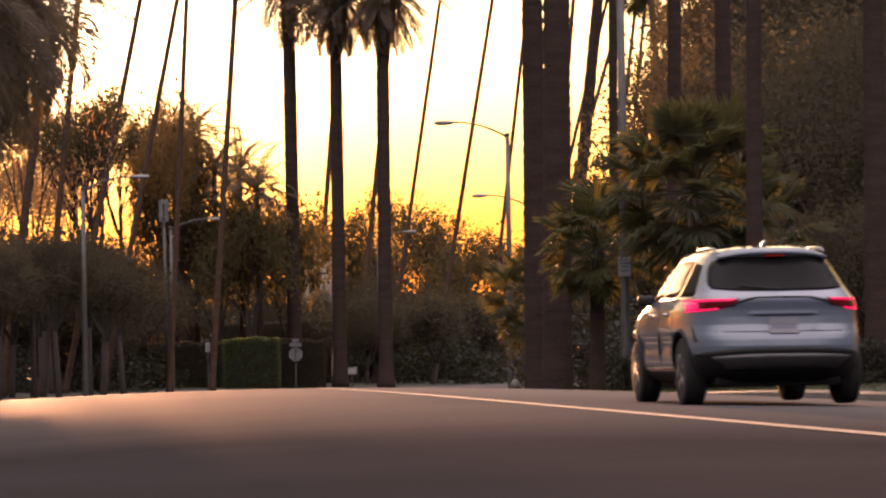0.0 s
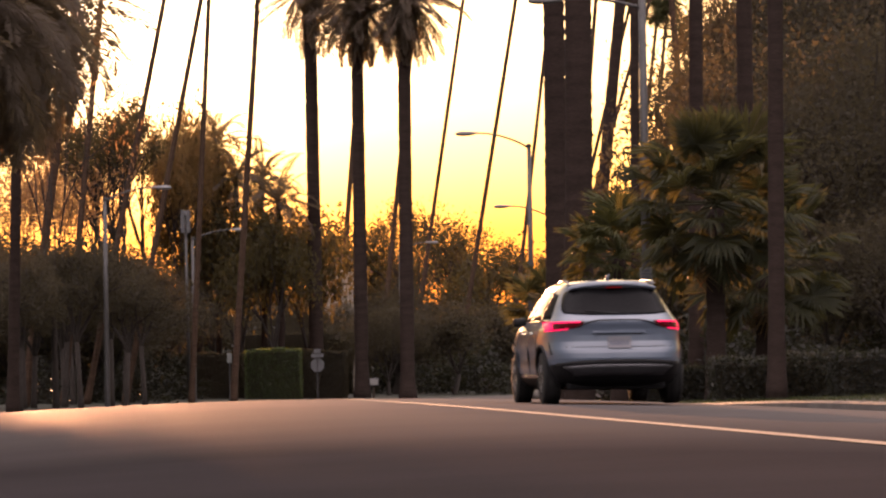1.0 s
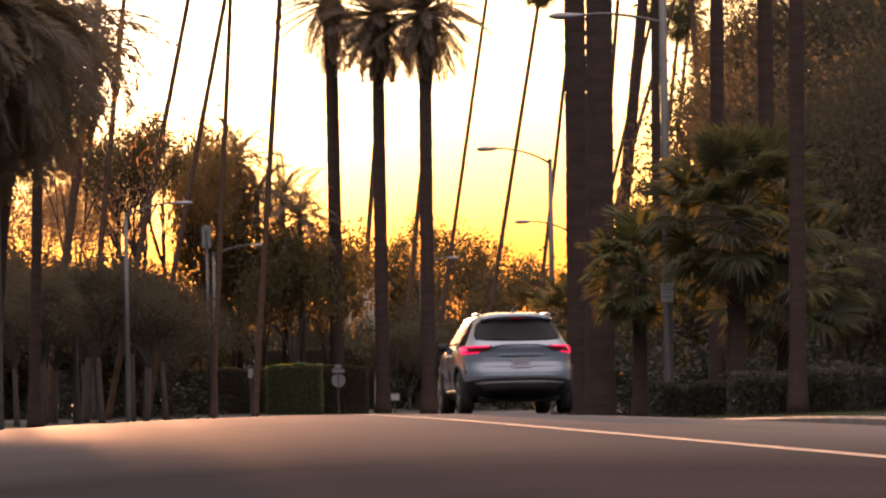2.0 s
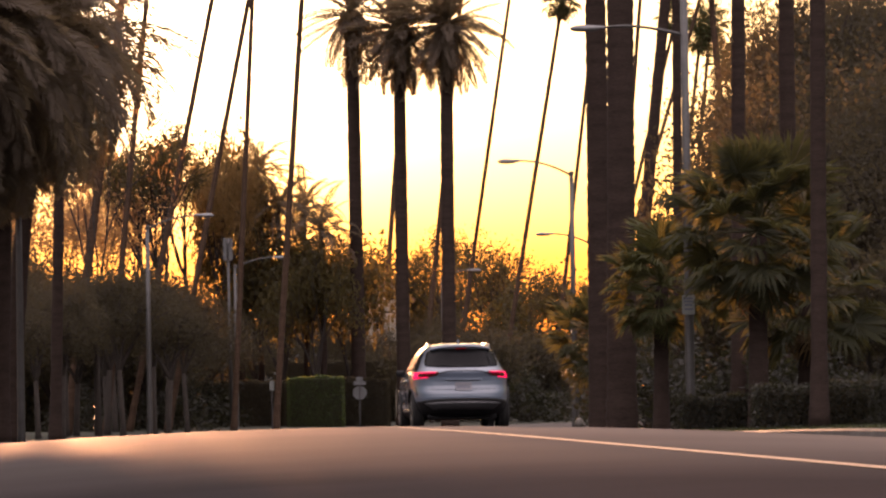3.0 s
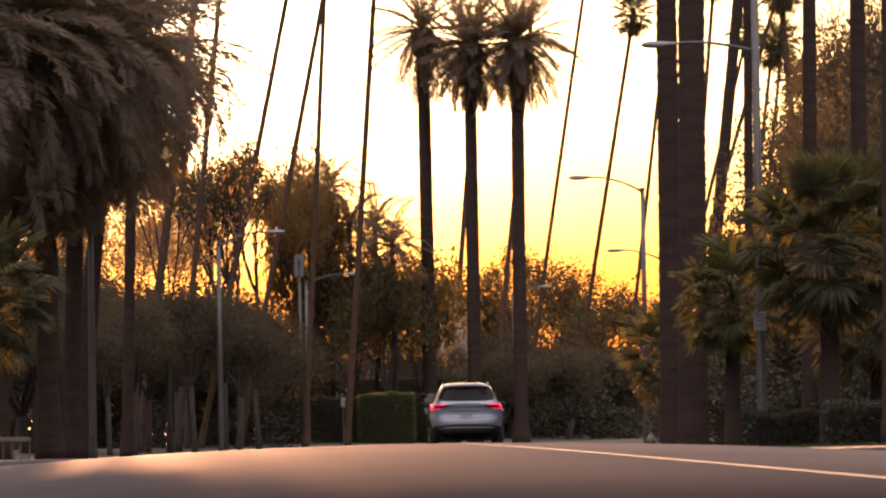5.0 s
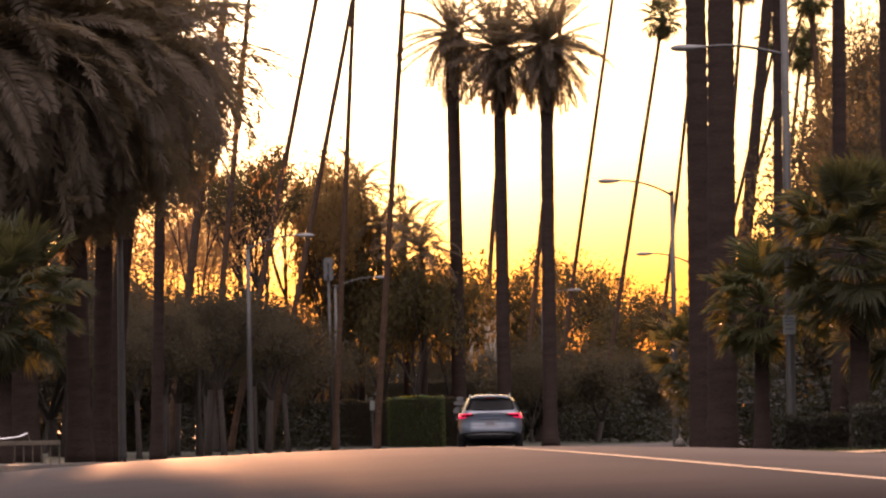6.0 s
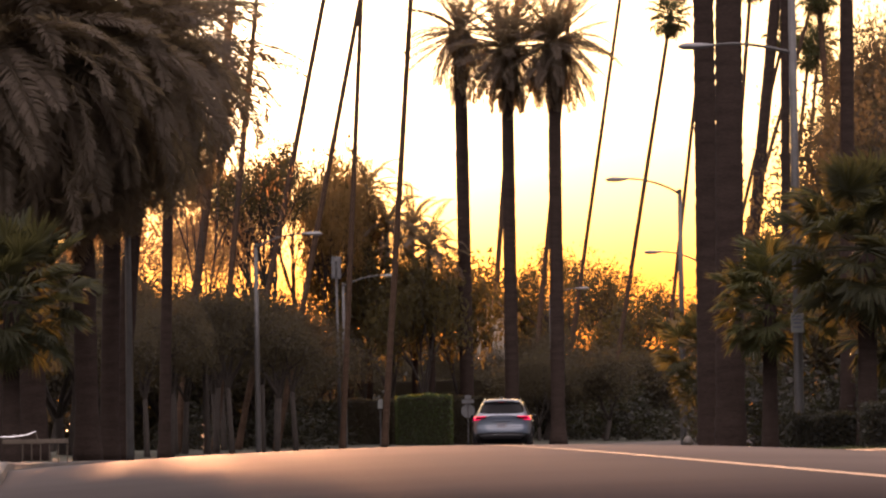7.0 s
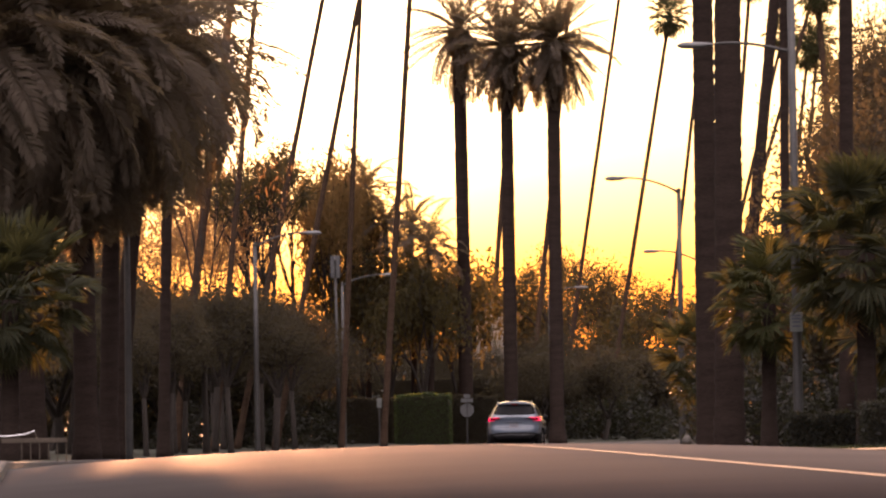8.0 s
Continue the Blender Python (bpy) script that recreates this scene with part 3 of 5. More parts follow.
TREE_LABELS = {
    "umbrella": "bare-limbed tree with a dense flat crown", "open": "backlit tree with an open fan of fine branches", "dense": "dense rounded green tree against the evening light",
    "rust": "small tree with thin rust-coloured foliage", "sparse": "thin tree with wispy upright twigs",
    "grove": "dark-crowned tree with a bare slender trunk", "garden": "unseen tree added beside or behind the camera to block sky light", "dark": "dark dense evergreen tree in shade", "small": "small dark garden tree in shade", "pine": "tall dark tree with clumped foliage"}
# two of the three mounds use the leaf darkened for shade
BUSHES = [bush_mesh("foliage", 100 + i, 1.6, 1.4, 2.2, 3200, 0.085, (HEDGE_SHADED, HEDGE_SHADED, LEAF_DARK)[i]) for i in range(3)]


def stem_mesh():
    b = Build()
    b.tube([(0.1, 0, 0), (0.4, 0, 0.7), (0.9 * math.cos(0.2), 0.9 * math.sin(0.2), 1.5)], [0.035, 0.025, 0.012], 4, False)
    return b.mesh("stem", TREE_BARK)


BUSH_STEM = stem_mesh()


def tree(kind, x, y, height, turn=0.0, wide=1.0, label=""):
    s = height / TREE_TOPS[kind]
    t = thing("tree", pose(x, y, ground_z(x, y) - 0.1, 0, 0, turn), label or TREE_LABELS[kind], "tree")
    m = Matrix.Diagonal((s * wide, s * wide, s, 1))
    child("trunk", TREES[kind][0], t, m)
    child("crown", TREES[kind][1], t, m)
    return t


def shrub(x, y, height, k, wide=1.0):
    s = height / 2.2
    t = thing("shrub", pose(x, y, ground_z(x, y) - 0.05, 0, 0, k * 73), "dark leafy garden shrub at the roadside", "shrub", "roadside shrubs")
    child("foliage", BUSHES[k % 3], t, Matrix.Diagonal((s * wide, s * wide, s, 1)))
    for q in range(5):
        child("stem", BUSH_STEM, t, Matrix.Diagonal((s * wide, s * wide, s, 1)) @ pose(0, 0, 0, 0, 0, q * 72), "thin woody stem")
    return t


def hedge(x0, y, x1, y1, depth, z, mat, label, seed):
    """A clipped box hedge: a twiggy core and a skin of small leaves."""
    g = np.random.default_rng(seed)
    w, gz = x1 - x0, ground_z((x0 + x1) / 2, y)
    h = z - gz
    t = thing("hedge", pose((x0 + x1) / 2, y, gz - 0.03), label, "hedge")
    core = Build()
    core.box((-w / 2 + 0.08, -depth / 2 + 0.08, 0), (w / 2 - 0.08, depth / 2 - 0.08, h - 0.08), 0.1)
    child("core", core.mesh("core", LEAF_DARK), t)
    n = int(min(26000, 800 * (w * h * 2 + w * depth + depth * h * 2)))
    p = g.uniform(-1, 1, (n, 3)) * np.array([w / 2, depth / 2, h / 2])
    which, sgn = g.random(n), np.sign(g.normal(0, 1, n))
    top, front = which < 0.25, (which >= 0.25) & (which < 0.8)
    p[top, 2] = h / 2
    p[front, 1] = (sgn * depth / 2)[front]
    rest = np.logical_not(top | front)
    p[rest, 0] = (sgn * w / 2)[rest]
    p[:, 2] += h / 2
    p += g.normal(0, 0.035, (n, 3))
    wave = 0.05 * np.sin(p[:, 0] * 2.1 + seed) + 0.03 * np.sin(p[:, 0] * 5.3)
    p[:, 2] += wave * (p[:, 2] / h)
    v, f = leaves_at(list(p), 1, 0.01, 0.045, random.Random(seed))
    v[:, 2] = np.maximum(v[:, 2], 0.0)
    child("foliage", mesh_np("foliage", v, f, mat), t)
    return t


# slender palms, near to far: a point low on the trunk, a point high on it
SLENDER = (
    (-10.85, 190, 6.31, -9.11, 190, 18.70, 21.7, 0.37),
    (-9.60, 198, 8.14, -8.41, 198, 19.28, 22.4, 0.27),
    (-8.00, 206, 8.15, -5.56, 206, 20.04, 24.2, 0.27),
    (-6.11, 203, 8.07, -3.78, 203, 19.62, 23.7, 0.26),
    (-4.51, 212, 8.79, -3.84, 212, 20.60, 24.1, 0.26),
    (-2.36, 216, 8.52, -1.43, 216, 20.98, 24.8, 0.30),
    (3.02, 290, 2.94, 5.23, 290, 27.93, 33, 0.34),
    (6.17, 300, 2.58, 9.13, 300, 28.81, 34, 0.34),
    (9.11, 300, 6.84, 12.55, 300, 28.75, 34, 0.28),
    (11.96, 270, 10.40, 14.33, 270, 24.13, 26.4, 0.28),
    (15.42, 290, 8.05, 17.93, 290, 27.73, 33, 0.26),
    (19.63, 285, 17.54, 20.52, 285, 27.21, 30, 0.3),
    (11.49, 160, 6.76, 12.46, 160, 15.53, 24, 0.44),
    (20.78, 300, 13.72, 23.66, 300, 25.05, 27.8, 0.28),
    (21.33, 290, 15.16, 25.13, 290, 27.62, 32, 0.28),
    (24.22, 295, 16.53, 25.10, 295, 23.46, 26.2, 0.28),
    (25.08, 295, 17.29, 25.90, 295, 24.99, 27, 0.26),
    (19.94, 220, 12.74, 19.35, 220, 21.09, 23, 0.36),
    (9.88, 125, 0.82, 10.01, 125, 12.26, 21, 0.26),
    (10.70, 115, 0.78, 10.84, 115, 9.80, 20, 0.38),
    (12.40, 118, 0.76, 12.45, 118, 10.01, 20, 0.44),
    (-9.24, 142, -0.47, -9.02, 142, 7.5, 20, 0.34),
    (10.32, 92.5, -0.32, 10.43, 92.5, 7.97, 19, 0.33),
    (12.90, 92, -0.29, 12.95, 92, 7.89, 20, 0.46),
    (26.41, 300, 17.56, 27.16, 300, 22.65, 24.7, 0.26),
)
# trunks beyond 180 m take the bark lightened for glare
for k, (x0, y, z0, x1, y1, z1, height, dia) in enumerate(SLENDER):
    tall_palm(x0, y, z0, x1, y1, z1, height, dia, k=k, crown=1.15, bark=GLARE_BARK if y > 180 else BARK)
# the pair of stout trunks beside the kerb
tall_palm(6.83, 112, -0.34, 6.86, 112, 11.08, 20, 0.56, "stout palm trunk beside the kerb, its crown far overhead", k=1, crown=1.4, fine=6, flare=1.12)
tall_palm(7.10, 108, -0.32, 7.24, 108, 10.69, 21, 0.68, "stout palm trunk beside the kerb, its crown far overhead", k=2, crown=1.4, fine=6, flare=1.12)

# date palms in the middle distance and the great ones at the left kerb
for px_x, px_y, height, dia, lean, n in (
        (1.24, 245, 23.3, 0.75, -0.1, 44), (3.74, 242, 22.2, 0.71, 0.0, 80), (6.24, 240, 22.3, 0.73, 0.1, 80)):
    date_palm(px_x, px_y, height, dia, lean, n, scale=1.0, low=-74)
for x, y, height, dia, lean, size in (
        (-9.77, 118, 11.0, 0.6, -0.1, 1.1), (-9.75, 125, 11.6, 0.5, 0.4, 1.05), (-10.1, 133, 12.4, 0.5, 1.2, 1.0),
        (-11.06, 116, 10.8, 0.66, 0.0, 1.1), (-11.9, 113, 10.6, 0.66, 0.0, 1.1)):
    date_palm(x, y, height, dia, lean, 150, True, size * 0.98, -78, "great date palm with a dense drooping crown")

# low fan palms on the verges
low_fan_palm(7.79, 104, 3.6, 0.34, 46, 0.75, "low fan palm with sunlit fan leaves beside a lamp post")
low_fan_palm(9.75, 100, 4.55, 0.42, 46, 1.12, "broad fan palm with a wide crown of stiff leaves in shade-darkened green", SHADED_FANS, 5)
low_fan_palm(11.75, 108, 3.4, 0.42, 36, 1.1, "low fan palm with stiff leaves, darkened in colour for shade", SHADED_FANS, 5)
low_fan_palm(7.50, 125, 2.9, 0.3, 34, 0.8, "low fan palm at the foot of the stout trunks", SHADED_FANS, 6)
low_fan_palm(-10.56, 105, 4.0, 0.4, 50, 1.0, "low fan palm in deep shade", SHADED_FANS, 5)

# ---------------------------------------------------------------- the car
# level, half width, rear end, front end (local: +y ahead, origin under the rear axle)
LEVELS = np.array((
    (0.24, 0.78, -0.60, 3.40), (0.32, 0.86, -0.78, 3.58), (0.42, 0.915, -0.885, 3.66), (0.54, 0.94, -0.945, 3.70), (0.62, 0.948, -0.965, 3.72),
    (0.69, 0.95, -0.955, 3.73), (0.73, 0.952, -0.938, 3.73), (0.77, 0.952, -0.912, 3.73), (0.84, 0.952, -0.875, 3.65), (0.92, 0.95, -0.868, 3.5), (1.00, 0.945, -0.875, 3.05), (1.07, 0.925, -0.895, 2.45), (1.10, 0.91, -0.895, 2.33),
    (1.13, 0.895, -0.86, 2.22), (1.18, 0.86, -0.79, 2.12), (1.26, 0.82, -0.69, 1.97), (1.36, 0.77, -0.58, 1.78), (1.46, 0.715, -0.48, 1.52),
    (1.53, 0.67, -0.42, 1.32), (1.575, 0.635, -0.42, 1.18), (1.61, 0.585, -0.42, 1.02), (1.635, 0.50, -0.36, 0.86), (1.655, 0.40, -0.20, 0.62), (1.662, 0.18, 0.0, 0.5)))
MID_Y, POWER = 1.35, 4.6


def level(z):
    return [float(np.interp(z, LEVELS[:, 0], LEVELS[:, k])) for k in (1, 2, 3)]


def rear_y(x, z):
    w, r, _ = level(z)
    return MID_Y - (MID_Y - r) * max(0.0, 1 - min(1, abs(x / w)) ** POWER) ** (1 / POWER)


def side_x(y, z):
    w, r, f = level(z)
    s = (MID_Y - y) / (MID_Y - r) if y < MID_Y else (y - MID_Y) / (f - MID_Y)
    return w * max(0.0, 1 - min(1, s) ** POWER) ** (1 / POWER)


def patch(corners, place, thick=0.012, nu=14, nv=5, soft=0.0):
    """A thin curved plate over a four-sided region (given in the two surface coordinates)."""
    b = Build()
    (a0, a1), (b0, b1), (c0, c1), (d0, d1) = corners
    front, back = [], []
    for j in range(nv + 1):
        for i in range(nu + 1):
            s, t = i / nu, j / nv
            e, g = 2 * s - 1, 2 * t - 1
            s, t = 0.5 + 0.5 * e * (1 - soft * g ** 4), 0.5 + 0.5 * g * (1 - 2.5 * soft * e ** 4)
            p = (a0 * (1 - s) + b0 * s) * (1 - t) + (d0 * (1 - s) + c0 * s) * t
            q = (a1 * (1 - s) + b1 * s) * (1 - t) + (d1 * (1 - s) + c1 * s) * t
            front.append(place(p, q, thick))
            back.append(place(p, q, -0.02))
    n = nu + 1
    k = len(front)
    f = [(j * n + i, j * n + i + 1, (j + 1) * n + i + 1, (j + 1) * n + i) for j in range(nv) for i in range(nu)]
    rim = [i for i in range(n)] + [j * n + nu for j in range(1, nv + 1)] + [nv * n + i for i in reversed(range(nu))] + [j * n for j in reversed(range(1, nv))]
    f += [(rim[i], rim[i - 1], k + rim[i - 1], k + rim[i]) for i in range(len(rim))]
    b.add(front + back, f)
    return b


def on_rear(x, z, out):
    return Vector((x, rear_y(x, z) - out, z + out * 0.2))


def arched(x, z, out):
    """As on_rear, with the upper edge bowed up in the middle."""
    return on_rear(x, z + 0.055 * max(0.0, (z - 0.25) / 0.3) * (1 - abs(x / 0.86) ** 3), out)


def on_side(sign):
    return lambda y, z, out: Vector((sign * (side_x(y, z) + out), y, z))


WHEEL_R, WHEEL_X = 0.36, 0.815
AXLES = (0.0, 2.80)


def make_body():
    zs = np.unique(np.concatenate([np.linspace(0.24, 1.662, 64), LEVELS[:, 0]]))
    n = 220
    v, f = [], []
    for z in zs:
        w, r, fr = level(z)
        for i in range(n):
            a = 2 * math.pi * i / n
            c, s = math.cos(a), math.sin(a)
            x = w * math.copysign(abs(c) ** (2 / POWER), c)
            y = MID_Y + (fr - MID_Y if s > 0 else MID_Y - r) * math.copysign(abs(s) ** (2 / POWER), s)
            # the flank is drawn in above the sill and crisp at the shoulder
            tuck = 0.028 * math.exp(-((z - 0.62) / 0.1) ** 2) * max(0, min(1, (y + 0.2) / 0.4)) * max(0, min(1, (3.1 - y) / 0.4))
            v.append((x - math.copysign(tuck, x) if abs(x) > 0.7 else x, y, z))
    m = len(zs)
    for j in range(m - 1):
        for i in range(n):
            q = (j * n + i, j * n + (i + 1) % n, (j + 1) * n + (i + 1) % n, (j + 1) * n + i)
            c = sum((Vector(v[k]) for k in q), Vector()) / 4
            if abs(c.x) > 0.5 and min((c.y - a) ** 2 for a in AXLES) + (c.z - WHEEL_R) ** 2 < 0.42 ** 2:
                continue
            f.append(q)
    f.append(tuple((m - 1) * n + i for i in range(n)))
    f.append(tuple(reversed(range(n))))
    return v, f


def make_wheel(parent, x, y):
    s = 1 if x > 0 else -1
    wheel = thing("wheel", pose(x, y, WHEEL_R), "", "")
    wheel.parent = parent
    b = Build()
    w = 0.115
    b.lathe([(0.25, -w), (0.32, -w), (0.345, -w * 0.9), (0.36, -w * 0.6), (0.352, -w * 0.5), (0.36, -w * 0.4), (0.36, w * 0.4), (0.352, w * 0.5), (0.36, w * 0.6), (0.345, w * 0.9), (0.32, w), (0.25, w)], 40, "x")
    child("tyre", b.mesh("tyre", RUBBER, True), wheel)
    b = Build()
    b.lathe([(0.25, -w * 0.9), (0.25, w * 0.9), (0.235, w * 0.95)], 32, "x")
    for k in range(5):
        for d in (-0.16, 0.16):
            a = k * 2 * math.pi / 5 + d
            o = s * w * 0.75
            b.tube([(o, 0.04 * math.cos(a), 0.04 * math.sin(a)), (o + s * 0.02, 0.15 * math.cos(a), 0.15 * math.sin(a)), (o, 0.24 * math.cos(a), 0.24 * math.sin(a))], [0.024, 0.02, 0.022], 6)
    b.lathe([(0.06, -0.02), (0.06, 0.02), (0.03, 0.03)], 14, "x", (s * w * 0.75, 0, 0))
    child("rim", b.mesh("rim", SILVER, True), wheel, label="silver spoked alloy rim")
    return wheel


def make_car():
    car = thing("car", Matrix(), "white crossover car driving away with red tail lights on", "car")
    v, f = make_body()
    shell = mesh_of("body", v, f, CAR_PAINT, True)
    shell.materials.append(BLACK_TRIM)  # unpainted plastic along the sills and under the bumpers
    for p in shell.polygons:
        if p.center.z < (0.535 + 0.05 * (1 - min(1, abs(p.center.x / 0.9)) ** 3) if p.center.y < -0.42 else 0.37):
            p.material_index = 1
    child("body", shell, car)
    # dark wheel wells and floor inside the arches
    b = Build()
    b.box((-0.66, -0.6, 0.20), (0.66, 3.4, 0.62), 0.05)
    child("underbody", b.mesh("underbody", BLACK_TRIM), car, label="black underbody")
    for y in AXLES:
        for s in (-1, 1):
            b = Build()
            arc = [radians(a) for a in range(-14, 195, 8)]
            pts = [(y + 0.425 * math.cos(a), WHEEL_R + 0.425 * math.sin(a)) for a in arc]
            b.tube([(s * (side_x(p, max(0.26, q)) - 0.004), p, max(0.22, q)) for p, q in pts], [0.028] * len(pts), 6)
            child("arch_moulding", b.mesh("arch_moulding", BLACK_TRIM, True), car, label="black arch moulding")
    # glass
    child("rear_window", patch(((-0.735, 1.185), (0.735, 1.185), (0.62, 1.545), (-0.62, 1.545)), on_rear, 0.006, 30, 12, 0.06).mesh("rear_window", TINT, True), car, label="dark tinted rear window")
    for s in (-1, 1):
        for q in (((-0.30, 1.14), (0.30, 1.14), (0.34, 1.50), (0.02, 1.47)), ((0.36, 1.13), (1.18, 1.12), (1.02, 1.53), (0.40, 1.52)), ((1.24, 1.12), (2.02, 1.13), (1.36, 1.50), (1.08, 1.53))):
            child("side_window", patch(q, on_side(s), 0.005).mesh("side_window", SIDE_TINT, True), car, label="dark side window")
        b = Build()
        pts = [(0.0, 1.60), (0.3, 1.645), (0.9, 1.655), (1.2, 1.62)]
        b.tube([(s * 0.565, -0.22, 1.60), (s * 0.57, -0.05, 1.635), (s * 0.57, 0.3, 1.65), (s * 0.56, 0.85, 1.64), (s * 0.55, 1.05, 1.59)], [0.014, 0.017, 0.017, 0.017, 0.012], 6)
        child("roof_rail", b.mesh("roof_rail", SILVER, True), car, label="silver roof rail")
        # mirrors
        b = Build()
        b.box((s * 0.97 - 0.09, 1.80, 1.06), (s * 0.97 + 0.09, 1.90, 1.18), 0.04)
        b.tube([(s * 0.84, 1.84, 1.04), (s * 0.9, 1.84, 1.06)], [0.03, 0.03], 6)
        child("wing_mirror", b.mesh("wing_mirror", BLACK_TRIM, True), car, label="dark wing mirror")
        # tail lights: a bright outer lens and a darker inner arm
        lamp = child("tail_light", patch(((s * 0.50, 1.03), (s * 0.91, 0.968), (s * 0.895, 1.105), (s * 0.46, 1.105)), on_rear, 0.012, 16, 5).mesh("tail_light", TAIL_DARK, True), car, label="red tail light")
        child("light_strip", patch(((s * 0.52, 1.084), (s * 0.90, 1.078), (s * 0.893, 1.102), (s * 0.50, 1.102)), on_rear, 0.020, 16, 3).mesh("light_strip", TAIL, True), lamp)
        child("light_base", patch(((s * 0.66, 0.998), (s * 0.90, 0.972), (s * 0.90, 0.988), (s * 0.66, 1.010)), on_rear, 0.02, 12, 2).mesh("light_base", TAIL, True), lamp)
        child("light_block", patch(((s * 0.83, 0.985), (s * 0.907, 0.974), (s * 0.90, 1.08), (s * 0.83, 1.08)), on_rear, 0.018, 10, 3).mesh("light_block", TAIL, True), lamp)
        child("bumper_vent", patch(((s * 0.845, 0.67), (s * 0.863, 0.66), (s * 0.878, 0.83), (s * 0.872, 0.83)), on_rear, 0.006, 5, 4).mesh("bumper_vent", BLACK_TRIM), car, label="dark vertical bumper vent")
        child("exhaust", patch(((s * 0.42, 0.385), (s * 0.60, 0.385), (s * 0.60, 0.43), (s * 0.42, 0.43)), on_rear, 0.03, 6, 2).mesh("exhaust", DARK_SILVER), car, label="dark exhaust trim")
        child("sill", patch(((0.46, 0.26), (2.34, 0.26), (2.34, 0.36), (0.46, 0.36)), on_side(s), 0.012).mesh("sill", BLACK_TRIM), car, label="black sill")
        child("sill_strip", patch(((0.5, 0.36), (2.3, 0.36), (2.3, 0.395), (0.5, 0.395)), on_side(s), 0.02).mesh("sill_strip", CHROME), car, label="bright sill strip")
        for y0 in (0.55, 1.45):
            b = Build()
            b.tube([(s * (side_x(y0, 0.96) + 0.02), y0, 0.96), (s * (side_x(y0 + 0.1, 0.96) + 0.035), y0 + 0.1, 0.965), (s * (side_x(y0 + 0.2, 0.96) + 0.02), y0 + 0.2, 0.96)], [0.012, 0.015, 0.012], 6)
            child("door_handle", b.mesh("door_handle", CHROME, True), car, label="chrome door handle")
        for y0 in (0.36, 1.21):
            child("door_gap", patch(((y0, 0.42), (y0 + 0.012, 0.42), (y0 + 0.012, 1.1), (y0, 1.1)), on_side(s), 0.003, 1, 8).mesh("door_gap", BLACK_TRIM), car)
        child("window_trim", patch(((-0.34, 1.115), (2.06, 1.105), (2.06, 1.125), (-0.34, 1.135)), on_side(s), 0.012).mesh("window_trim", CHROME), car, label="chrome window trim")
    # tailgate
    b = Build()
    for s in (-1, 1):
        b.tube([on_rear(s * x, z, 0.008) for x, z in ((0.0, 1.118), (0.28, 1.115), (0.38, 1.095), (0.5, 1.05), (0.55, 1.03))], [0.011] * 5, 6)
    child("tailgate_trim", b.mesh("tailgate_trim", BLACK_TRIM, True), car, label="dark arched trim between the lights")
    child("plate_lip", patch(((-0.36, 0.935), (0.36, 0.935), (0.34, 0.965), (-0.34, 0.965)), on_rear, 0.02, 24, 4).mesh("plate_lip", CAR_PAINT, True), car)
    # black strip stands in for the shade under the plate lip
    child("plate_shadow_gap", patch(((-0.30, 0.928), (0.30, 0.928), (0.31, 0.938), (-0.31, 0.938)), on_rear, 0.012, 6, 1).mesh("plate_shadow_gap", BLACK_TRIM), car, label="dark strip drawn as shade under the plate lip")
    plate = child("number_plate", patch(((-0.155, 0.745), (0.155, 0.745), (0.155, 0.90), (-0.155, 0.90)), on_rear, 0.016, 4, 2).mesh("number_plate", PLATE), car, label="pale number plate with dark bars")
    for k in range(6):
        x = -0.12 + k * 0.042
        child("plate_bar", patch(((x, 0.785), (x + 0.026, 0.785), (x + 0.026, 0.85), (x, 0.85)), on_rear, 0.019, 1, 1).mesh("plate_bar", PLATE_INK), plate)
    child("tailgate_gap", patch(((-0.70, 0.762), (0.70, 0.762), (0.70, 0.77), (-0.70, 0.77)), on_rear, 0.004, 14, 1).mesh("tailgate_gap", BLACK_TRIM), car)
    child("lower_bumper", patch(((-0.74, 0.25), (0.74, 0.25), (0.86, 0.545), (-0.86, 0.545)), arched, 0.012, 30, 8).mesh("lower_bumper", BLACK_TRIM, True), car, label="black plastic lower bumper")
    child("diffuser", patch(((-0.56, 0.36), (0.56, 0.36), (0.74, 0.49), (-0.74, 0.49)), arched, 0.026, 20, 3).mesh("diffuser", DARK_SILVER, True), car, label="dark silver diffuser panel")
    b = Build()
    top, low = [], []
    for i in range(17):
        x = -0.58 + 0.0725 * i
        y = -0.50 + 0.16 * abs(x / 0.58) ** 3
        top.append((x, y + 0.34, 1.638 - 0.05 * abs(x / 0.58) ** 2.5))
        low.append((x, y, 1.60 - 0.05 * abs(x / 0.58) ** 2.5))
    under = [(x, y + 0.02, z - 0.032) for x, y, z in low]
    back = [(x, y + 0.16, z - 0.05) for x, y, z in low]
    rows = [top, low, under, back]
    b.add([p for r in rows for p in r], [(j * 17 + i, (j + 1) * 17 + i, (j + 1) * 17 + i + 1, j * 17 + i + 1) for j in range(3) for i in range(16)])
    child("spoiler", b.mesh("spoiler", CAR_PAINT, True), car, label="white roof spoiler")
    child("brake_light", patch(((-0.10, 1.545), (0.10, 1.545), (0.10, 1.562), (-0.10, 1.562)), lambda x, z, o: Vector((x, -0.478 - o, z)), 0.008, 6, 1).mesh("brake_light", BRAKE), car, label="red high-level brake light")
    b = Build()
    b.tube([(0, 0.18, 1.655), (0, 0.08, 1.70), (0, 0.0, 1.725)], [0.035, 0.024, 0.01], 8)
    child("aerial_fin", b.mesh("aerial_fin", CAR_PAINT, True), car, label="shark-fin aerial")
    b = Build()
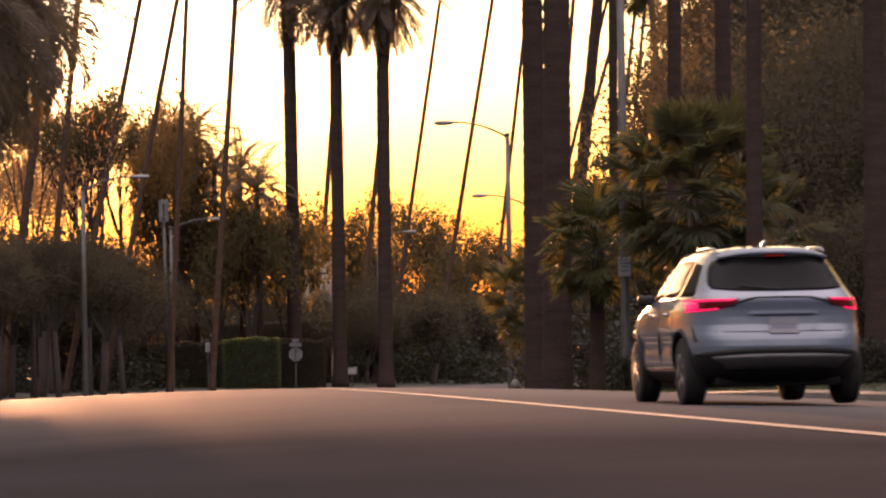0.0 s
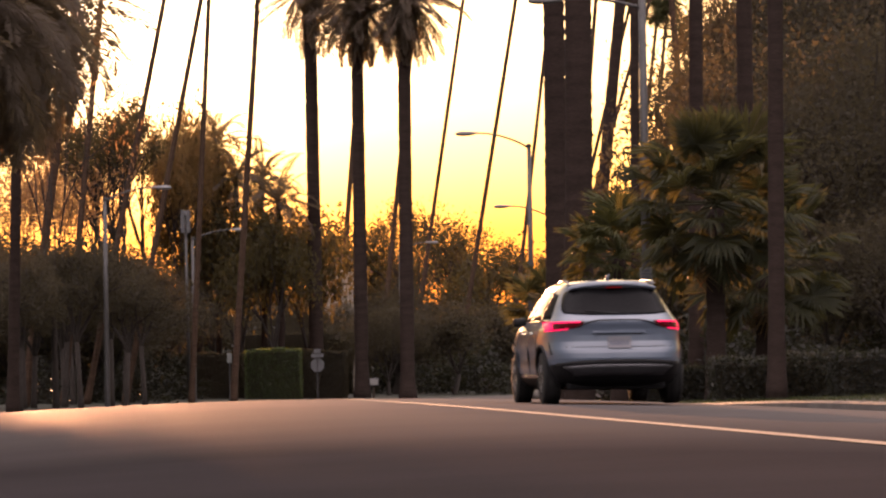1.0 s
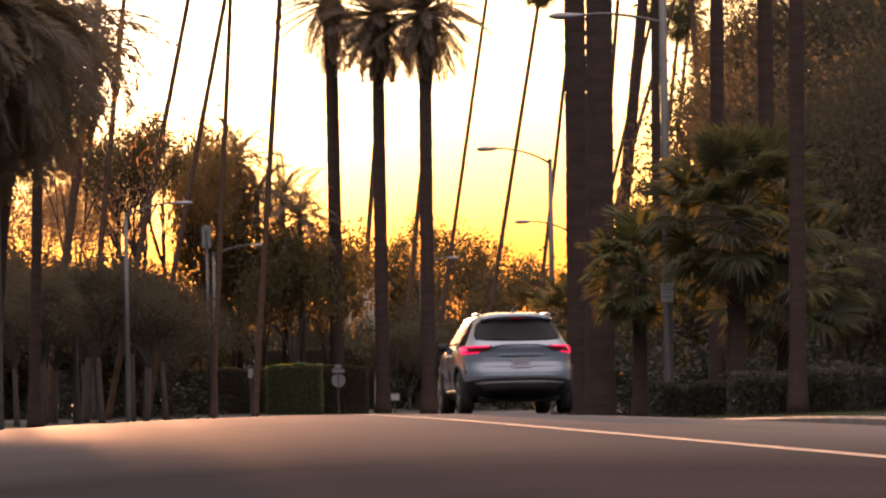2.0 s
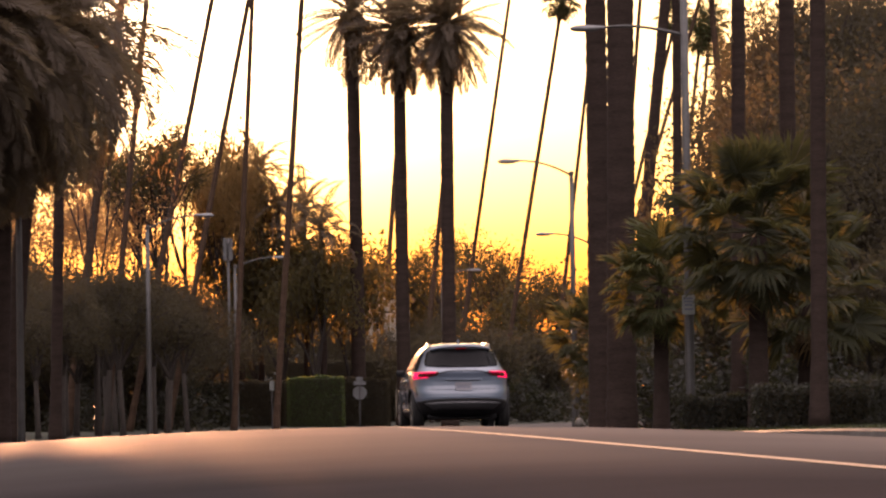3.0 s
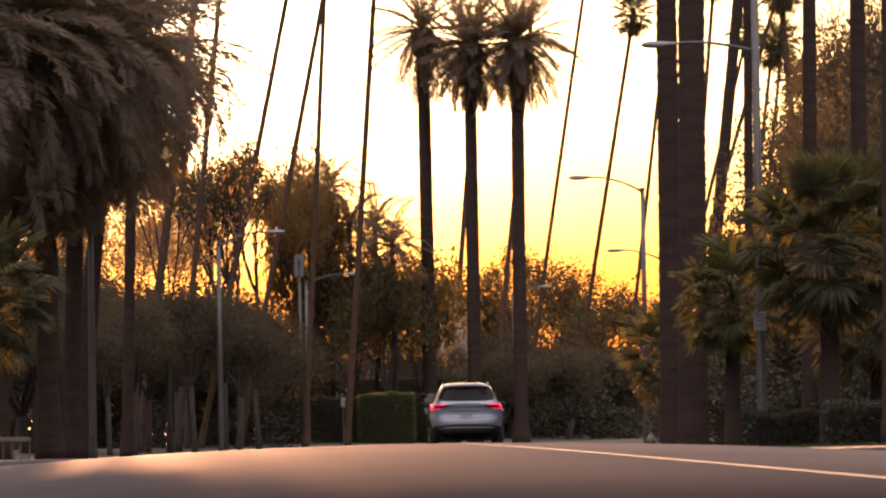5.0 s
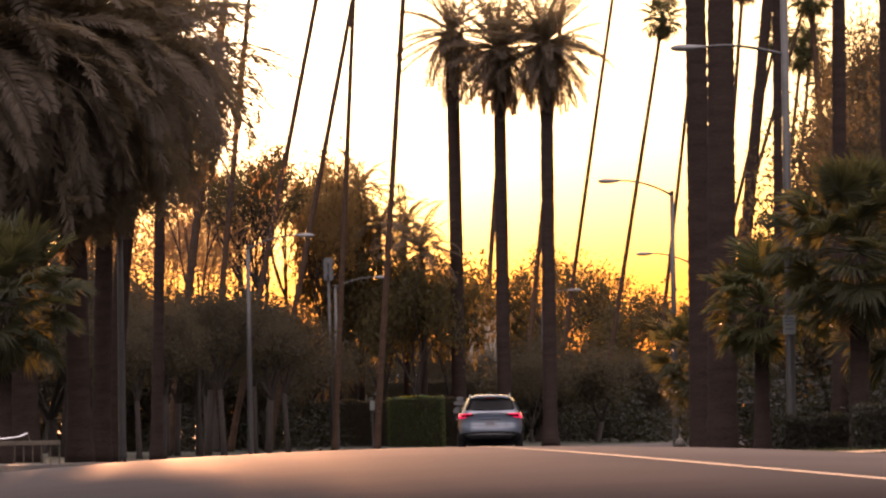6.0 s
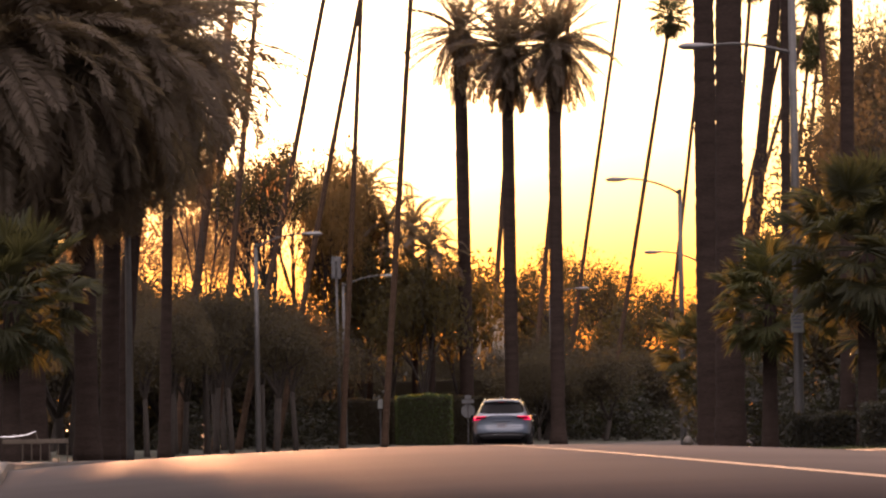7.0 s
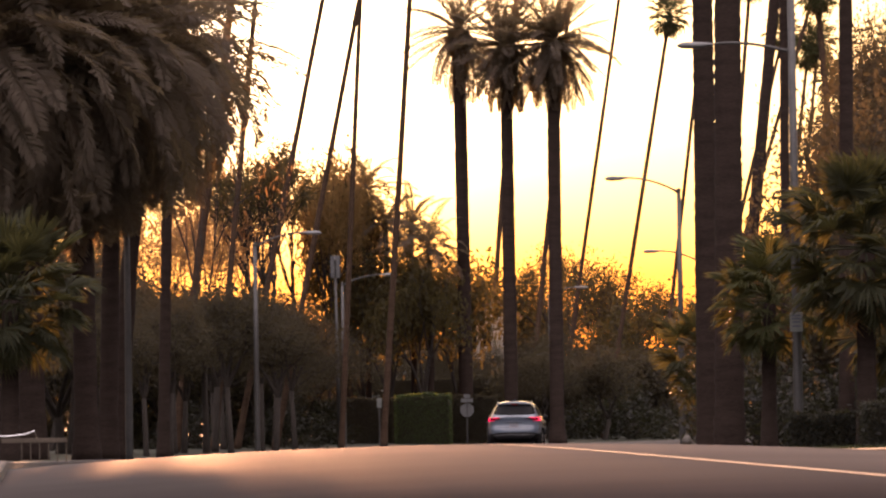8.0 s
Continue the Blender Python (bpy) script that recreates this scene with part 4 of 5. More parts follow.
    b.tube([on_rear(0.0, 1.20, 0.02), on_rear(-0.2, 1.215, 0.022), on_rear(-0.42, 1.24, 0.02)], [0.012, 0.009, 0.006], 5)
    child("wiper", b.mesh("wiper", BLACK_TRIM), car, label="black rear wiper")
    # seen dimly through the glass
    wheels = [make_wheel(car, sx * WHEEL_X, y) for y in AXLES for sx in (-1, 1)]
    return car, wheels


# ---------------------------------------------------------------- street furniture


def street_lamp(x, y, height, reach, label="galvanised street lamp with a curved arm and cobra head", rise=0.55, mast=0.0):
    """reach: how far the arm goes out, negative to the left."""
    gz = ground_z(x, y)
    p = thing("street_lamp", pose(x, y, gz - 0.05), label, "street lamp", "street lamps")
    b = Build()
    b.tube([(0, 0, 0), (0, 0, 0.3), (0, 0, height * 0.5), (0, 0, height + mast)], [0.125, 0.115, 0.1 if mast else 0.095, 0.085 if mast else 0.07], 12)
    b.lathe([(0.16, 0), (0.16, 0.06), (0.13, 0.1)], 14)
    b.lathe([(0.09, height - 0.05), (0.09, height + 0.02), (0.04, height + 0.06)], 12)
    child("pole", b.mesh("pole", GALV, True), p)
    s = 1 if reach > 0 else -1
    n = abs(reach)
    b = Build()
    pts = [(s * n * t, 0, height - 0.12 + rise * (math.sin(t * math.pi / 2) ** 0.8 if rise > 0.3 else 1.2 * math.sin(t * 2.1))) for t in np.linspace(0, 1, 12)]
    b.tube(pts, list(np.linspace(0.042, 0.03, 12)), 8)
    child("arm", b.mesh("arm", GALV, True), p)
    b = Build()
    z = pts[-1][2]
    secs = ((-0.08, 0.035, 0.035), (0.05, 0.06, 0.05), (0.25, 0.12, 0.085), (0.5, 0.15, 0.1), (0.66, 0.13, 0.08), (0.76, 0.06, 0.03))
    ring = []
    for dx, wy, wz in secs:
        for j in range(12):
            a = 2 * math.pi * j / 12
            ring.append((s * (n + dx), wy * math.cos(a), z - 0.02 * (dx > 0.2) + wz * math.sin(a) * (1 if math.sin(a) > 0 else 0.8)))
    f = [(k * 12 + j, k * 12 + (j + 1) % 12, (k + 1) * 12 + (j + 1) % 12, (k + 1) * 12 + j) for k in range(5) for j in range(12)]
    f += [tuple(range(12)), tuple(60 + j for j in range(12))]
    b.add(ring, f)
    child("lamp_head", b.mesh("lamp_head", LAMP_HEAD, True), p, label="pale grey lamp head")
    return p


def sign_plate(b, w, h, z, y=-0.07):
    b.box((-w / 2, y - 0.006, z - h / 2), (w / 2, y + 0.006, z + h / 2), 0.004)


def post_sign(x, y, z0, z1, w, h, label):
    gz = ground_z(x, y)
    p = thing("post_sign", pose(x, y, gz - 0.05), label, "sign")
    b = Build()
    b.box((-0.025, -0.025, 0), (0.025, 0.025, z1 - gz + 0.05), 0.006)
    child("post", b.mesh("post", GALV), p)
    b = Build()
    sign_plate(b, w, h, z1 - gz - h / 2, -0.035)
    child("plate", b.mesh("plate", PALE_SIGN), p, label="small white sign plate")
    return p


def stop_sign(x, y, z1):
    gz = ground_z(x, y)
    h = z1 - gz
    p = thing("stop_sign", pose(x, y, gz - 0.05), "back of an octagonal road sign under two street-name blades", "sign")
    b = Build()
    b.box((-0.03, -0.03, 0), (0.03, 0.03, h), 0.006)
    child("post", b.mesh("post", GALV), p)
    b = Build()
    pts = [(0.38 * math.cos(radians(22.5 + 45 * k)), 0.38 * math.sin(radians(22.5 + 45 * k))) for k in range(8)]
    b.add([(a, 0.04, h - 0.85 + c) for a, c in pts] + [(a, 0.05, h - 0.85 + c) for a, c in pts],
          [tuple(reversed(range(8))), tuple(range(8, 16))] + [(i, (i + 1) % 8, 8 + (i + 1) % 8, 8 + i) for i in range(8)])
    child("octagon", b.mesh("octagon", SIGN_BACK), p, label="bare metal back of the octagon")
    for k, (dz, w) in enumerate(((-0.36, 0.62), (-0.14, 0.34))):
        b = Build()
        b.box((-w / 2, -0.008, h + dz - 0.1), (w / 2, 0.008, h + dz + 0.1), 0.004)
        child("street_blade", b.mesh("street_blade", SIGN_BACK), p, pose(0, -0.05, 0, 0, 0, 8 * k), "pale street-name blade")
    return p


def hydrant(x, y):
    p = thing("fire_hydrant", pose(x, y, ground_z(x, y) - 0.03), "squat grey fire hydrant at the kerb", "hydrant")
    b = Build()
    b.lathe([(0.16, 0), (0.16, 0.06), (0.11, 0.08), (0.11, 0.48), (0.14, 0.5), (0.14, 0.56), (0.1, 0.66), (0.04, 0.72)], 16)
    child("barrel", b.mesh("barrel", HYDRANT, True), p)
    for s in (-1, 1):
        b = Build()
        b.lathe([(0.06, 0), (0.06, 0.08), (0.075, 0.08), (0.075, 0.13)], 10, "x", (0.09 if s > 0 else -0.22, 0, 0.4))
        child("outlet", b.mesh("outlet", HYDRANT, True), p)
    b = Build()
    b.box((-0.03, -0.03, 0.70), (0.03, 0.03, 0.78), 0.01)
    child("bolt", b.mesh("bolt", HYDRANT), p)
    return p

# trees
for kind, x, y, height, turn, wide in (
        ("open", -9.75, 240, 17.7, 0, 0.85), ("open", -8.3, 252, 17.6, 80, 0.6), ("open", -11.2, 246, 16.6, 200, 0.55),
        ("rust", -10.2, 185, 19.5, 60, 0.36), ("rust", -13.5, 247, 16.0, 310, 0.6), ("rust", -12.1, 250, 16.2, 110, 0.55),
        ("dark", -15.70, 238, 9.33, 15, 0.8), ("dark", -14.12, 243, 9.05, 75, 0.8), ("dark", -12.07, 240, 8.63, 145, 0.8), ("dark", -10.44, 246, 8.84, 205, 0.8),
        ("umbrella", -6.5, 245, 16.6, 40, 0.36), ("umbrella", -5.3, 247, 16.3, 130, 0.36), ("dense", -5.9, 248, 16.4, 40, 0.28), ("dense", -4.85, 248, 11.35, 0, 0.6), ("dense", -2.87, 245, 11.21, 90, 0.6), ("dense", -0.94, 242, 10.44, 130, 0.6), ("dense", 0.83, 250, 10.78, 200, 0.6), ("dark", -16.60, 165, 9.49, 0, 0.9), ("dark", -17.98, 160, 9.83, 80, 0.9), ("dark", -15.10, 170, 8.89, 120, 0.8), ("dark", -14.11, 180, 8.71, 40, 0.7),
        ("rust", -14.73, 235, 14.75, 120, 0.9), ("rust", -16.93, 240, 14.75, 220, 0.9),
        ("sparse", 9.29, 330, 14.67, 0, 0.7), ("sparse", 12.56, 320, 12.97, 90, 0.9),
        ("sparse", 6.68, 340, 11.11, 200, 0.9), ("dense", 2.60, 330, 13.16, 10, 0.8),
        ("dense", 14.52, 300, 10.00, 60, 0.9), ("dense", 11.78, 360, 12.47, 60, 1.1),
        ("pine", 24.0, 190, 16.89, 0, 0.6), ("pine", 23.6, 180, 17.88, 50, 0.6),
        ("pine", 23.56, 170, 17.78, 100, 0.9),
        ("dark", 16.66, 140, 10.25, 0, 0.8), ("dark", 18.36, 135, 9.88, 70, 0.9),
        ("dark", 21.42, 140, 12.81, 30, 0.9),
        ("dark", 3.35, 274, 6.2, 20, 0.45), ("dark", 8.0, 292, 7.6, 60, 0.7), ("dark", 5.2, 288, 6.8, 160, 0.7), ("dark", -0.6, 270, 7.0, 250, 0.6), ("pine", 20.9, 176, 17.5, 130, 0.6), ("pine", 18.9, 172, 17.6, 77, 0.4), ("pine", 21.2, 186, 18.8, 187, 0.5), ("pine", 22.6, 182, 18.5, 210, 0.8), ("pine", 25.6, 178, 18.5, 280, 0.9),
        ("dark", 14.9, 150, 7.2, 33, 0.6), ("small", 9.2, 128, 3.4, 200, 0.7), ("small", 10.3, 142, 4.2, 290, 0.9), ("dark", 17.9, 152, 12.5, 93, 0.8), ("dark", 20.6, 156, 13.5, 153, 0.9), ("dark", 23.5, 150, 13.5, 213, 1.0),
        ("small", 11.4, 126, 5.2, 10, 0.8), ("dark", 13.0, 142, 7.5, 44, 0.8), ("dark", 11.6, 152, 6.5, 84, 0.7), ("small", 9.9, 134, 4.4, 144, 0.8), ("small", 13.6, 124, 5.2, 70, 1.0), ("small", 15.4, 122, 5.0, 130, 1.0), ("small", 17.4, 126, 5.4, 190, 1.0), ("small", 19.5, 124, 5.4, 250, 1.1)):
    tree(kind, x, y, height, turn, wide)
# queen palms between the trees
for x, y, height in ((-4.40, 250, 14.71), (-3.22, 247, 12.43), (-0.79, 244, 11.00), (-1.79, 250, 12.42), (-5.59, 252, 12.85)):
    p = thing("queen_palm", pose(x, y, ground_z(x, y) - 0.1), "slim feather palm with arching backlit fronds", "palm tree", "feather palms")
    child("trunk", trunk_mesh("trunk", [(0, 0, 0), (0.1, 0, height * 0.5), (0, 0, height)], 0.19, 0.13, BARK, 10, 1.4, 0.02, int(x)), p)
    child("crown", QUEEN_CROWN, p, Matrix.Translation((0, 0, height)) @ pose(0, 0, 0, 0, 0, x * 50))


# dark shrubs at the foot of the trunks on the verge
for k, (x, y, height) in enumerate(((8.4, 119, 2.4), (9.7, 122, 2.6), (11.0, 117, 2.3), (12.6, 114, 2.4))):
    shrub(x, y, height, 1 + 3 * k, 1.1)


def in_hedge_sightline(x, y):
    """Keeps planting out of the camera's line of sight to the clipped hedges."""
    return y < 262 and -0.031 < x / y < 0.0155


def under_glow(x, y, height):
    """Caps planting to fit the camera's view, where the evening glow shows under the tall crowns."""
    cap = (0.0465 * (y - 70) + 1.6) * (0.82 + 0.3 * (x * 1.618 % 1))
    return min(height, max(2.0, cap)) if -0.078 < x / y < -0.034 else height


# dark garden growth behind both kerbs
for k in range(150):
    left = k % 5 < 3
    y = rng.uniform(135, 290) if left else rng.uniform(118, 290)
    u = -rng.uniform(10.5, 32) if left else rng.uniform(11.5, 32)
    x = centre(y) + u
    if in_hedge_sightline(x, y):
        continue
    if left and y < 205:
        continue
    if k % 2:
        shrub(x, y, rng.uniform(1.6, 3.6), k, rng.uniform(0.9, 1.4))
    else:
        tree("small" if k % 4 else "dark", x, y, under_glow(x, y, rng.uniform(4.0, 6.6 if left else 5.5)), k * 41, rng.uniform(0.8, 1.2))
# a grove of dark-crowned trees on bare trunks along the left verge
for k in range(20):
    y = 150 + 3.1 * k + rng.uniform(-1, 1)
    x = centre(y) - HALF - rng.uniform(1.6, 9.0)
    if in_hedge_sightline(x, y) or -0.005 > x / y > -0.031:
        continue
    tree("grove", x, y, under_glow(x, y, rng.uniform(6.5, 8.5)), k * 47, rng.uniform(0.8, 1.1))
# a thick belt of garden trees behind the left lamps
for k in range(40):
    x, y = -2.0 - k * 0.62 + rng.uniform(-1, 1), rng.uniform(205, 250)
    if in_hedge_sightline(x, y):
        y = rng.uniform(264, 300)
    tree("small" if k % 3 else "dark", x, y, under_glow(x, y, rng.uniform(6.2, 8.2)), k * 53, rng.uniform(0.9, 1.3))

# planting on the outside of the bend
for k in range(46):
    y = rng.uniform(225, 335)
    x = centre(y) - rng.uniform(9.5, 17) * (1 + (y - 225) / 60)
    if in_hedge_sightline(x, y) or (y < 300 and 1.5 < x < 5.5):
        continue
    if k % 2:
        shrub(x, y, rng.uniform(2.2, 4.0), k, rng.uniform(1.2, 1.8))
    else:
        tree("small", x, y, rng.uniform(4.5, 6.5), k * 61, rng.uniform(1.0, 1.4))


def far_wood():
    """The unbroken wood that closes the bend, far off."""
    g = np.random.default_rng(77)
    pts, b = [], Build()
    for k in range(280):
        x, y = g.uniform(-85, 105), g.uniform(330, 420)
        if abs(x - centre(y)) < 13:
            continue
        h, w = g.uniform(6, 9.5), g.uniform(2.2, 3.6)
        gz = ground_z(x, y)
        d = g.normal(0, 1, (190, 3))
        d /= np.linalg.norm(d, axis=1)[:, None]
        rad = g.uniform(0.6, 1.0, 190)[:, None] * (1 + 0.25 * np.sin(d[:, :1] * 6 + k) * np.sin(d[:, 1:2] * 5))
        pts.append(np.array([x, y, gz + h * 0.5]) + d * rad * np.array([w, w, h * 0.5]))
        b.tube([(x, y, gz - 0.1), (x, y, gz + h * 0.5)], [0.2, 0.1], 5, False)
    v, f = leaves_at(list(np.concatenate(pts)), 1, 0.1, 0.42, random.Random(5))
    p = thing("far_wood", Matrix(), "dark unbroken wood closing the bend of the road", "trees", kind="stuff")
    child("foliage", mesh_np("foliage", v, f, LEAF_DARK), p)
    child("trunks", b.mesh("trunks", TREE_BARK), p)


far_wood()
# unseen planting added beside and behind the camera, to hold back low sky light
for k in range(64):
    y = rng.uniform(-120, 58)
    side = -1 if k % 2 else 1
    u = side * rng.uniform(15, 38)
    tree("garden", centre(y) + u, y, rng.uniform(6, 10), k * 29, rng.uniform(0.9, 1.2))
for k in range(12):
    y = -125 + k * 14
    for side in (-1, 1):
        x = centre(y) + side * 10.4
        tall_palm(x, y, 1.0, x + 0.6, y, 20.0, 24 + k % 4, 0.5, k=k, crown=1.3)


def verge_grass():
    """Single blades of grass on the near verge."""
    g = np.random.default_rng(3)
    n = 9000
    y = g.uniform(52, 100, n)
    u = g.uniform(8.05, 12.5, n)
    base = np.array([(centre(b) + a, b, ground_z(centre(b) + a, b)) for a, b in zip(u, y)])
    a, h = g.uniform(0, 6.28, n), g.uniform(0.03, 0.09, n)
    side = np.stack([np.cos(a), np.sin(a), np.zeros(n)], 1) * 0.006
    tip = base + np.stack([np.cos(a + 1.5) * h * 0.5, np.sin(a + 1.5) * h * 0.5, h], 1)
    v = np.stack([base - side - [0, 0, 0.01], base + side - [0, 0, 0.01], tip], 1).reshape(-1, 3)
    tagged(new("grass", mesh_np("grass", v, np.arange(3 * n).reshape(-1, 3), GRASS_BLADE)), "short verge grass between kerb and hedge", "grass", kind="stuff")


verge_grass()

# street furniture
street_lamp(8.34, 102, 9.04-ground_z(8.34, 102), -1.95, "tall galvanised street lamp with a slim side arm", 0.2, 2.6)
street_lamp(8.08, 147, 7.93-ground_z(8.08, 147), -1.75)
street_lamp(11.34, 190, 6.95-ground_z(11.34, 190), -1.75)
street_lamp(-9.19, 126, 8.9, 1.8)
street_lamp(-7.45, 172, 7.26-ground_z(-7.45, 172), 1.9)
street_lamp(-5.22, 225, 7.18-ground_z(-5.22, 225), 2.0)
street_lamp(6.46, 262, 7.38-ground_z(6.46, 262), 1.6)
post_sign(-3.09, 205, -1.01, 1.13, 0.22, 0.44, "small white sign on a thin steel post")
stop_sign(1.17, 225, 1.35)
hydrant(6.59, 118)
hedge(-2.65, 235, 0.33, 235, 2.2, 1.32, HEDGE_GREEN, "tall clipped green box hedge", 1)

hedge(-7.13, 238, -2.78, 238, 1.6, 1.17, LEAF_DARK, "dark clipped hedge in shade", 2)
hedge(0.39, 238, 2.82, 238, 1.6, 1.20, LEAF_DARK, "dark clipped hedge in shade", 3)
hedge(-3.06, 262, 3.45, 262, 1.6, 2.41, LEAF_DARK, "tall dark hedge behind the junction", 4)
hedge(8.02, 101, 9.70, 101, 1.1, 0.35, HEDGE_SHADED, "low clipped hedge on the verge", 5)
hedge(9.08, 94, 11.66, 94, 1.2, 0.57, HEDGE_SHADED, "low clipped hedge on the verge", 6)
hedge(11.46, 92, 15.28, 92, 1.2, 0.66, HEDGE_SHADED, "low clipped hedge on the verge", 7)


def pole_sign():
    """The small plate strapped to the near lamp post."""
    x, y = 8.31, 101.85
    p = thing("pole_sign", pose(x, y - 0.1, 2.48), "small white parking sign with dark bars on a lamp post", "sign")
    b = Build()
    b.box((-0.15, -0.008, -0.23), (0.15, 0.008, 0.23), 0.01)
    child("plate", b.mesh("plate", PALE_SIGN), p)
    for k, (z, w) in enumerate(((0.15, 0.2), (0.08, 0.22), (0.0, 0.18), (-0.1, 0.2))):
        b = Build()
        b.box((-w / 2, -0.012, z - 0.018), (w / 2, -0.006, z + 0.018))
        child("bar", b.mesh("bar", PLATE_INK), p)
    for z in (-0.16, 0.16):
        b = Build()
        b.tube([(-0.12, 0.01, z), (-0.12, 0.16, z), (0.12, 0.16, z), (0.12, 0.01, z)], [0.012] * 4, 4)
        child("strap", b.mesh("strap", GALV), p)


pole_sign()


def street_barrier():
    """A low pale trestle of rails and legs on the verge."""
    x, y = -9.19, 97
    p = thing("trestle", pose(x, y, ground_z(x, y) - 0.02), "low weathered timber trestle with five thin legs on the verge", "trestle")
    for x0, x1, z0, z1 in ((-0.75, 0.72, 0.50, 0.50),):
        b = Build()
        b.box((x0, -0.05, z0 - 0.05), (x1, 0.05, z0 + 0.05), 0.01)
        child("rail", b.mesh("rail", WOOD), p)
    for k in range(6):
        b = Build()
        b.tube([(-0.3 + 0.2 * k, 0.0, 0.0), (-0.3 + 0.2 * k, 0.0, 0.47)], [0.014, 0.014], 6)
        child("leg", b.mesh("leg", WOOD), p)
    b = Build()
    b.tube([(-0.95, 0, 0.6), (-0.55, 0, 0.6), (-0.2, 0, 0.64), (0.0, 0, 0.72)], [0.025, 0.025, 0.022, 0.018], 6)
    child("bent_bar", b.mesh("bent_bar", CHROME, True), p, label="bright bent metal bar")
    b = Build()
    b.tube([(0.0, 0, 0.68), (0.06, 0, 0.5)], [0.015, 0.015], 5)
    child("brace", b.mesh("brace", WOOD), p)


street_barrier()


def signal_post():
    """A post beside the third lamp on the left, with a pair of pale boxes at its head."""
    x, y = -5.39, 221
    gz = ground_z(x, y)
    h = 8.51 - gz
    p = thing("signal_post", pose(x, y, gz - 0.05), "steel post with a pair of pale equipment boxes at its head", "signal post")
    b = Build()
    b.tube([(0, 0.2, 0), (-0.05, 0.2, h * 0.5), (-0.1, 0.2, h)], [0.1, 0.08, 0.06], 10)
    child("post", b.mesh("post", GALV, True), p)
    for dx in (-0.24, 0.06):
        b = Build()
        b.box((dx - 0.09, -0.13, h - 1.15), (dx + 0.09, 0.1, h - 0.02), 0.03)
        child("box", b.mesh("box", SIGN_BACK), p)
    for z in (-0.95, -0.3):
        b = Build()
        b.box((-0.42, 0.1, h + z - 0.03), (0.22, 0.15, h + z + 0.03))
        child("bracket", b.mesh("bracket", GALV), p)


signal_post()


def utility_box():
    x, y = 4.41, 243
    p = thing("utility_box", pose(x, y, ground_z(x, y) - 0.02) @ Matrix.Scale(1.6, 4), "small pale utility box on a post", "utility box")
    b = Build()
    b.box((-0.04, -0.04, 0), (0.04, 0.04, 0.45), 0.01)
    child("post", b.mesh("post", WOOD), p)
    b = Build()
    b.box((-0.17, -0.16, 0.43), (0.17, 0.16, 0.69), 0.03)
    child("box", b.mesh("box", LAMP_HEAD), p)
    b = Build()
    b.box((-0.14, -0.175, 0.46), (0.14, -0.16, 0.65), 0.005)
    child("door", b.mesh("door", WHITE), p)


utility_box()


def house(x, y, w, eaves, ridge, label):
    """A stucco gable house with a tiled roof, deep among the trees."""
    p = thing("house", pose(x, y, ground_z(x, y) - 0.1), label, "house")
    b = Build()
    d = 8.0
    b.add([(-w / 2, 0, 0), (w / 2, 0, 0), (w / 2, 0, eaves), (0, 0, ridge), (-w / 2, 0, eaves), (-w / 2, d, 0), (w / 2, d, 0), (w / 2, d, eaves), (0, d, ridge), (-w / 2, d, eaves)],
          [(0, 1, 2, 3, 4), (9, 8, 7, 6, 5), (1, 6, 7, 2), (5, 0, 4, 9), (0, 5, 6, 1)])
    child("wall", b.mesh("wall", STUCCO), p)
    for s in (-1, 1):
        b = Build()
        e = 0.35
        q = (ridge - eaves) / (w / 2)
        x1, z1 = s * (w / 2 + e), eaves - e * q
        b.add([(0, -e, ridge + 0.03), (x1, -e, z1 + 0.03), (x1, d + e, z1 + 0.03), (0, d + e, ridge + 0.03), (0, -e, ridge + 0.2), (x1, -e, z1 + 0.2), (x1, d + e, z1 + 0.2), (0, d + e, ridge + 0.2)],
              [(0, 1, 2, 3), (7, 6, 5, 4), (0, 4, 5, 1), (1, 5, 6, 2), (2, 6, 7, 3), (3, 7, 4, 0)])
        child("roof", b.mesh("roof", ROOF), p, label="brown tiled roof slope")
    for wx, wz in ((0.0, eaves + 0.3), (-w / 4, eaves - 1.6), (w / 4, eaves - 1.6)):
        win = Build()
        win.box((wx - 0.35, -0.04, wz - 0.5), (wx + 0.35, 0.02, wz + 0.5), 0.02)
        fr = child("window", win.mesh("window", WHITE), p, label="white framed window")
        b = Build()
        b.box((wx - 0.28, -0.055, wz - 0.43), (wx + 0.28, -0.042, wz + 0.43))
        child("pane", b.mesh("pane", TINT), fr, label="dark window pane")
    return p


